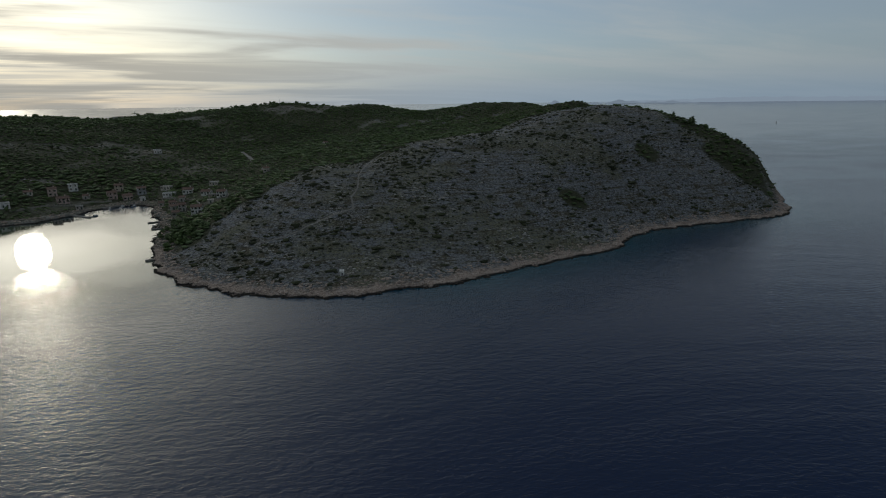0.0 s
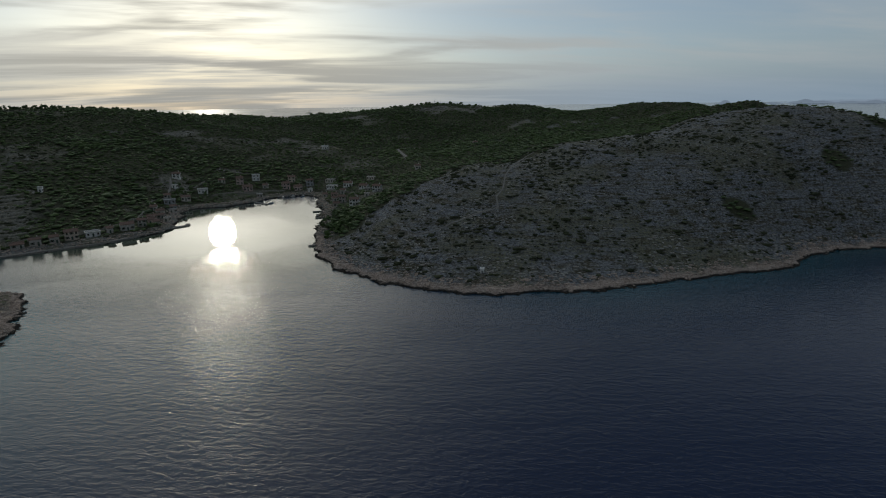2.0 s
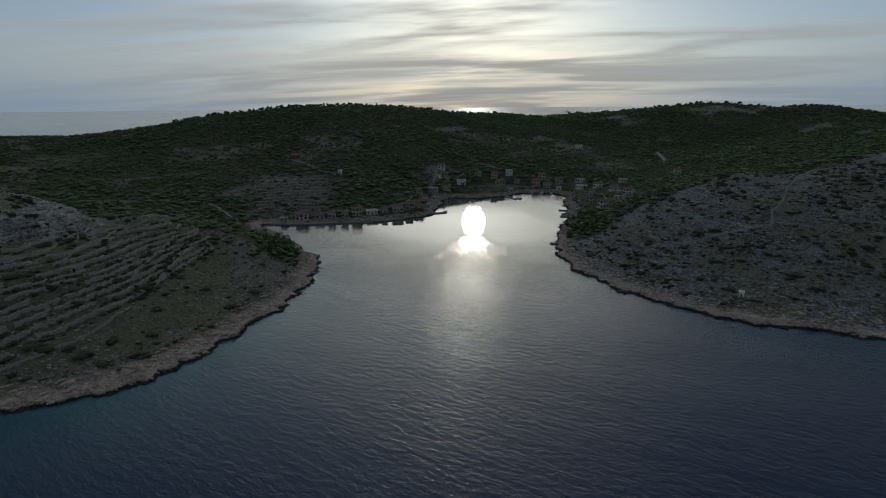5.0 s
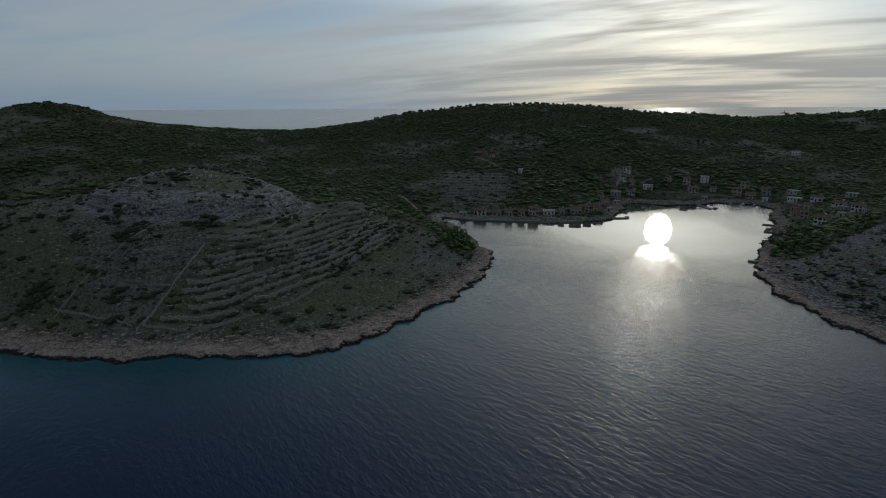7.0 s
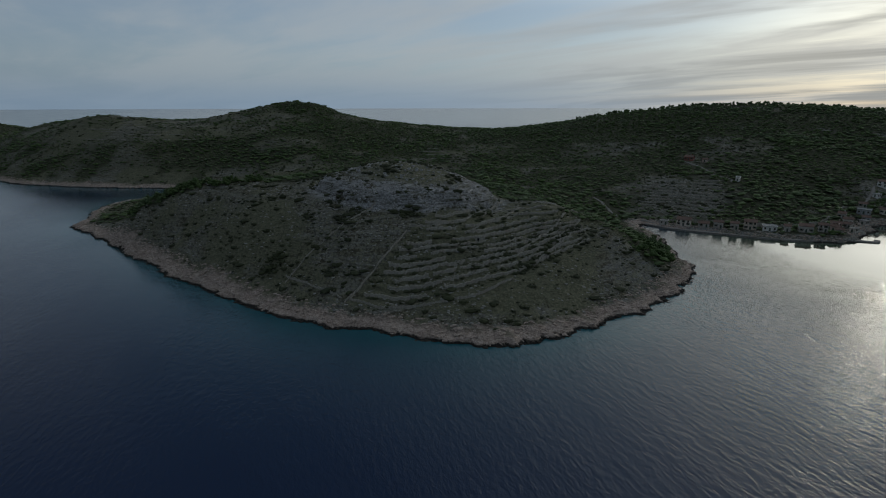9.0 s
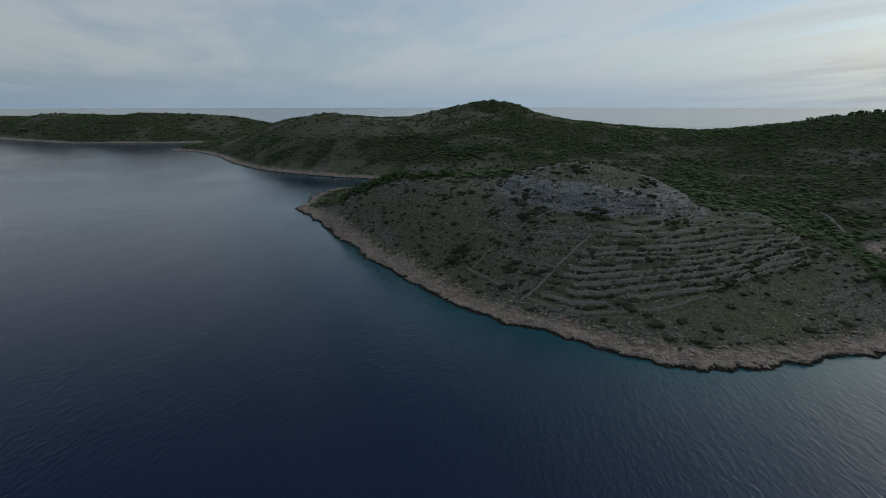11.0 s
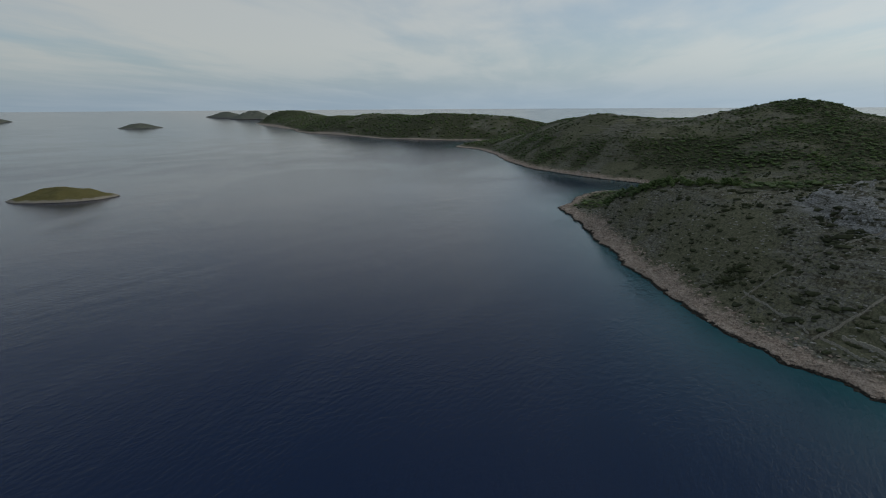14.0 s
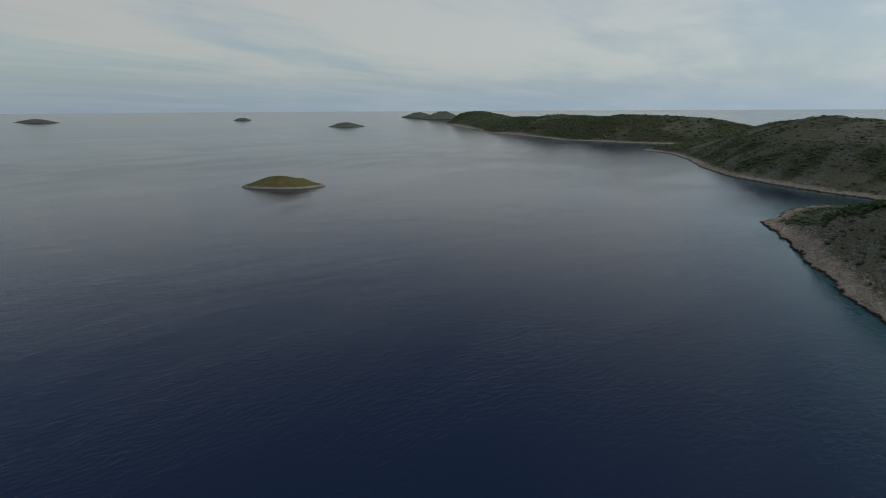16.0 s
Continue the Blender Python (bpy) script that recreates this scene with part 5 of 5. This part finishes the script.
def field_hut():
    x, y = -227, 52
    ob = thing("field_hut", pose(x, y, ground_height(x, y), 0, 0, 77), "ruined dry stone field hut on a terrace", "hut")
    part("wall", [box(-2.2, 2.2, -0.3, 0.3, -1.2, 1.7), box(-2.2, -1.6, 0.3, 3.0, -1.2, 1.6), box(1.6, 2.2, 0.3, 3.0, -1.2, 1.3), box(-2.2, 2.2, 3.0, 3.6, -1.2, 1.8)],
         MAT_WALL_STONE, ob)
    # the front wall is solid; this dark sheet paints an entrance's shade on it
    part("entrance_shade", [box(-1.3, -0.5, -0.34, -0.30, -0.2, 1.3)], MAT_GLASS, ob, "dark sheet for the shade inside the entrance")


def mast(x, y, height, label):
    ob = thing("radio_mast", pose(x, y, ground_height(x, y) - 0.3), label, "mast", "hilltop masts")
    for k in range(3):
        a = 2 * math.pi * k / 3
        leg = tube(0.10, 0.06, 0.0, height, 5, 0.55 * math.cos(a), 0.55 * math.sin(a))
        part("leg", [leg], MAT_METAL, ob)
    braces = []
    for z in np.arange(0.8, height - 0.5, 1.3):
        braces.append(tube(0.58, 0.58, z, z + 0.09, 6))
    part("brace", braces, MAT_METAL, ob)
    part("antenna", [tube(0.07, 0.04, height, height + 3.5, 5)], MAT_METAL, ob)
    part("dish", [tube(0.9, 0.7, height * 0.7, height * 0.7 + 0.25, 10, 0.9, 0.0)], MAT_HULL, ob)


# ---- islets and the far shore ----
def islet_material(name, rock, green, edge):
    m, n = material(name)
    pos = n.add("ShaderNodeNewGeometry").outputs["Position"]
    h = n.add("ShaderNodeAttribute", attribute_name="shore").outputs["Fac"]
    mid, fine = n.noise(pos, 0.12, 4, 0.6), n.noise(pos, 0.7, 4, 0.6)
    c = n.mix(n.ramp(n.math("ADD", h, n.math("MULTIPLY", mid, 0.4)), edge, edge + 0.1), n.mix(fine, tuple(v * 0.6 for v in rock), rock), n.mix(fine, tuple(v * 0.5 for v in green), green))
    c = n.mix(n.ramp(h, 0.01, 0.05, 1.0, 0.0), c, (0.05, 0.045, 0.04))
    finish(n, c, 0.95, bump(n, fine, 0.8, 0.6), spec=0.15)
    return m


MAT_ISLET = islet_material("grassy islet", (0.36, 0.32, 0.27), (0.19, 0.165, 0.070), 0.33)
# greyer than the near islet: distance haze put into the base colour
MAT_FAR_ISLET = islet_material("haze-paled distant islet", (0.36, 0.355, 0.345), (0.17, 0.18, 0.15), 0.20)


def islet(x, y, length, width, height, turn, mat, seed, label, n=48):
    """A low island: uneven outline, rocky rim, rounded back."""
    u = np.linspace(-1.25, 1.25, n)
    gx, gy = np.meshgrid(u, u, indexing="ij")
    a = np.arctan2(gy, gx)
    rim = 1 + 0.10 * np.sin(2 * a + seed) + 0.07 * np.sin(3 * a + 2.3 * seed) + 0.05 * fractal(gx * 10 + seed * 7, gy * 10, 3, 3, 5)
    q = np.hypot(gx, gy) / rim
    s = np.clip(1 - q, -1, 1)
    prof = np.where(s > 0, 0.07 * (1 - np.exp(-s / 0.03)) + 0.45 * np.clip(s / 0.9, 0, 1) ** 0.9 + 0.48 * ease(s, -0.1, 0.72), s * 1.2)
    prof = prof * (1 + 0.14 * np.where(s > 0.1, fractal(gx * 10, gy * 10 + seed, 2.5, 5, 8), 0))
    c, si = math.cos(radians(turn)), math.sin(radians(turn))
    wx, wy = x + gx * length / 2 * c - gy * width / 2 * si, y + gx * length / 2 * si + gy * width / 2 * c
    z = sea_level(np.hypot(x, y)) + prof * height
    idx = np.arange(n * n).reshape(n, n)
    f = np.stack([idx[:-1, :-1], idx[1:, :-1], idx[1:, 1:], idx[:-1, 1:]], -1).reshape(-1, 4)
    f = f[(prof.ravel()[f] > -0.25).any(1)]
    ob = mesh_object("islet", np.stack([wx.ravel(), wy.ravel(), z.ravel()], 1), f, mat, True)
    attribute(ob, "shore", prof.ravel())
    return tagged(ob, label, "island", group="islets")


def build_islets():
    islet(-165, -575, 80, 44, 11.0, -37, MAT_ISLET, 1.0, "small grassy islet with a rocky rim", 110)
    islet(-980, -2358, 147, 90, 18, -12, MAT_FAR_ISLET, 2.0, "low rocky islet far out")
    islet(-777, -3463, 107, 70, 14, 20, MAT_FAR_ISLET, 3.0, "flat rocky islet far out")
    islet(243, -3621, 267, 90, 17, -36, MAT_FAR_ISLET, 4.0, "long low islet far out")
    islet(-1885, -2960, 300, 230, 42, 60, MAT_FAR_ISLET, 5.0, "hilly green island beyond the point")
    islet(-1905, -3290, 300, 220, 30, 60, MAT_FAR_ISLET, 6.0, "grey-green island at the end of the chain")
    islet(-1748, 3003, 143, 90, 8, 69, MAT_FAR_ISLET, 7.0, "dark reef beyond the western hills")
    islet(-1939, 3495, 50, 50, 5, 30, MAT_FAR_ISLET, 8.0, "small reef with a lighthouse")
    # the islet before the mainland glows in the same haze blue
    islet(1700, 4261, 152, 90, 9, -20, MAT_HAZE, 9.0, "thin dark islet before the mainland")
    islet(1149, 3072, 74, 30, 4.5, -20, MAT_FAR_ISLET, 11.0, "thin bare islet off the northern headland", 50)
    # shoal and tower are added to stand for a small dark speck at sea
    islet(1067, 1772, 6, 4, 0.9, 0, MAT_FAR_ISLET, 10.0, "small shoal added under the dark upright mark", 40)
    ob = thing("beacon", pose(1067, 1772, 0.3), "small dark upright mark at sea, built as a beacon tower", "beacon")
    part("tower", [tube(0.7, 0.5, 0, 4.5, 10)], MAT_WALL_STONE, ob)
    part("lantern", [tube(0.35, 0.3, 4.5, 6.5, 8)], MAT_METAL, ob)
    z = float(sea_level(3997)) + 3.5
    ob = thing("lighthouse", pose(-1939, 3495, z), "small pale lighthouse on a reef", "lighthouse")
    part("tower", [tube(3.0, 2.2, 0, 10.0, 10)], WALLS["cream"], ob)
    part("lantern", [tube(1.8, 1.4, 10.0, 13.0, 8)], MAT_METAL, ob)


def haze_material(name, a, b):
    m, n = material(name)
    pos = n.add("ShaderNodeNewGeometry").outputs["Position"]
    # plain emission paints the blue of the haze; the hills take no light
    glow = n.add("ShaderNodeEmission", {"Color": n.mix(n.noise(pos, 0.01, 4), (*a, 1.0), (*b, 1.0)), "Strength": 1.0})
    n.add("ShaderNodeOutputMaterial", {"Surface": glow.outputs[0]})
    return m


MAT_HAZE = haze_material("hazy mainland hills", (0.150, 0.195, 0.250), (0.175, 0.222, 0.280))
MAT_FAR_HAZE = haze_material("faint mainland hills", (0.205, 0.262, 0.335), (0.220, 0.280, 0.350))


def build_mainland():
    """Hazy hills on the horizon: single islands before a long faint ridge. Both glow in the haze's blue."""
    def hill(b, at, wide, high):
        return high * np.exp(-((b - at) / wide) ** 2)

    b = np.linspace(-9.5, -26, 330)
    islands = (hill(b, -11.4, 0.5, 32) + hill(b, -12.9, 0.6, 17) + hill(b, -15.2, 0.7, 13) + hill(b, -17.4, 0.9, 31) + hill(b, -18.9, 0.7, 16)
               + hill(b, -20.6, 0.8, 15) + hill(b, -22.2, 0.8, 18) + hill(b, -23.9, 0.6, 12) - 6)
    c = np.linspace(-15, -50, 300)
    ridge = 14 + 16 * ease(c, -22, -27.5) - 5 * ease(c, -30, -38) - 14 * ease(c, -19, -15)
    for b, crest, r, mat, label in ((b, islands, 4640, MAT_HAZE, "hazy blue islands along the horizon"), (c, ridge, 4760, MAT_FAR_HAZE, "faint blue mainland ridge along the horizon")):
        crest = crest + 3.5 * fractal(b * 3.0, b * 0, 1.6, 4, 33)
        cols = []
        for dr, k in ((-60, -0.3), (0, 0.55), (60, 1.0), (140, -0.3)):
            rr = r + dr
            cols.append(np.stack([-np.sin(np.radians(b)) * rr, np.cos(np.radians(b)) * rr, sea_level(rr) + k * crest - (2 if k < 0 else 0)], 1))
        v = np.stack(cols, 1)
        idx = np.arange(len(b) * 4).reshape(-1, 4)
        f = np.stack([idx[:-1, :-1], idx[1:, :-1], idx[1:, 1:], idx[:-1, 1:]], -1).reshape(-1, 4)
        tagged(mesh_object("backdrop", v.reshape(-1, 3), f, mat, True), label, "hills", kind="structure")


# ---- single pines ----
def pine_prototype(k):
    ob = thing("pine_tree", pose(0, 0, -50), "dark green pine with an uneven crown", "tree", "pines by the shore")
    part("trunk", [tube(0.20, 0.09, -0.6, 2.7, 6)], MAT_BARK, ob)
    crown = []
    for i in range(7):
        a, h = rng.uniform(0, 6.28), rng.uniform(0.9, 3.6)
        reach = rng.uniform(0.4, 1.5) * (1.15 - h / 5.2)
        v, f = lump(0.4)
        c = np.array([reach * math.cos(a), reach * math.sin(a), h])
        if i % 2 == 0:
            limb_v = np.array([(0, 0, h - 0.9), (0.08, 0, h - 0.8), (0, 0.08, h - 0.8), tuple(c)])
            part("limb", [(limb_v, [(0, 1, 3), (1, 2, 3), (2, 0, 3)])], MAT_BARK, ob)
        crown.append((v * np.array([1.15, 1.15, 0.85]) * rng.uniform(0.7, 1.2) + c, f))
        lv, lf = leaves(34, 1.0, 0.17)
        crown.append((lv * np.array([1.25, 1.25, 0.95]) + c, lf))
    v, f = joined(crown)
    crown_ob = mesh_object("crown", v, f, MAT_PINE)
    crown_ob.parent = ob
    return ob


def build_pines():
    kinds = [pine_prototype(k) for k in range(4)]
    spots = []
    for cx, cy, r, n in ((-252, 150, 13, 18), (-270, 157, 14, 20), (-287, 163, 12, 12), (-240, 141, 8, 6), (-151, 298, 16, 22), (-167, 319, 14, 16), (-178, 345, 10, 8),
                         (-140, 320, 14, 12), (-120, 334, 10, 6), (-353, -131, 10, 22), (-346, -112, 10, 22), (-339, -94, 9, 18), (-332, -76, 8, 12), (-328, -60, 6, 6), (-240, 480, 26, 10), (-345, 400, 24, 10), (225, 432, 20, 12), (205, 462, 16, 8)):
        for _ in range(n):
            a, q = rng.uniform(0, 6.28), r * math.sqrt(rng.uniform(0, 1))
            spots.append((cx + q * math.cos(a), cy + q * math.sin(a)))
    # trees that stand up along the crests, the boldest as single ones
    crest = []
    for b in np.concatenate([rng.uniform(37, 68, 170), rng.uniform(12, 37, 110)]):
        r = np.linspace(560, 1050, 240)
        z = surveyed(-np.sin(np.radians(b)) * r, np.cos(np.radians(b)) * r, "z")
        crest.append(spot(b, r[np.argmax((z - EYE) / r)] + rng.uniform(-9, 5)))
    spots += crest[:50]
    row = np.array(crest[50:])
    h = rng.uniform(2.8, 5.2, len(row))
    shapes = [tree_shape(3, 40) for _ in range(5)]
    scatter("crest_pines", shapes, np.column_stack([row, surveyed(*row.T, "z")]), np.stack([h * rng.uniform(0.9, 1.4, len(row)), h, h], 1), rng.uniform(0, 6.28, len(row)),
            MAT_PINE, "row of rounded pines along the skyline", "trees")
    first = [True] * 4
    for i, (x, y) in enumerate(spots):
        if surveyed(np.array([x]), np.array([y]), "e")[0] < 4:
            continue
        if any(math.hypot(x - hx, y - hy) < r * 0.8 for hx, hy, r in HOUSE_SPOTS):
            continue
        k = i % 4
        size = rng.uniform(0.75, 1.2)
        m = pose(x, y, ground_height(x, y), 0, 0, rng.uniform(0, 360))
        if first[k]:
            kinds[k].matrix_basis, first[k] = m, False
        else:
            ob = copy_thing(kinds[k], m)
            ob.scale = (size, size, size * rng.uniform(0.85, 1.15))


build_village()
build_waterside()
build_boats()
shrine()
field_hut()
mast(-272, 930, 9.0, "lattice radio mast on the wooded hilltop")
mast(-262, 932, 6.0, "short lattice mast beside the taller one")
build_islets()
build_mainland()
build_paths()
build_walls()
build_plants()
build_rocks()
build_crag()
build_pines()
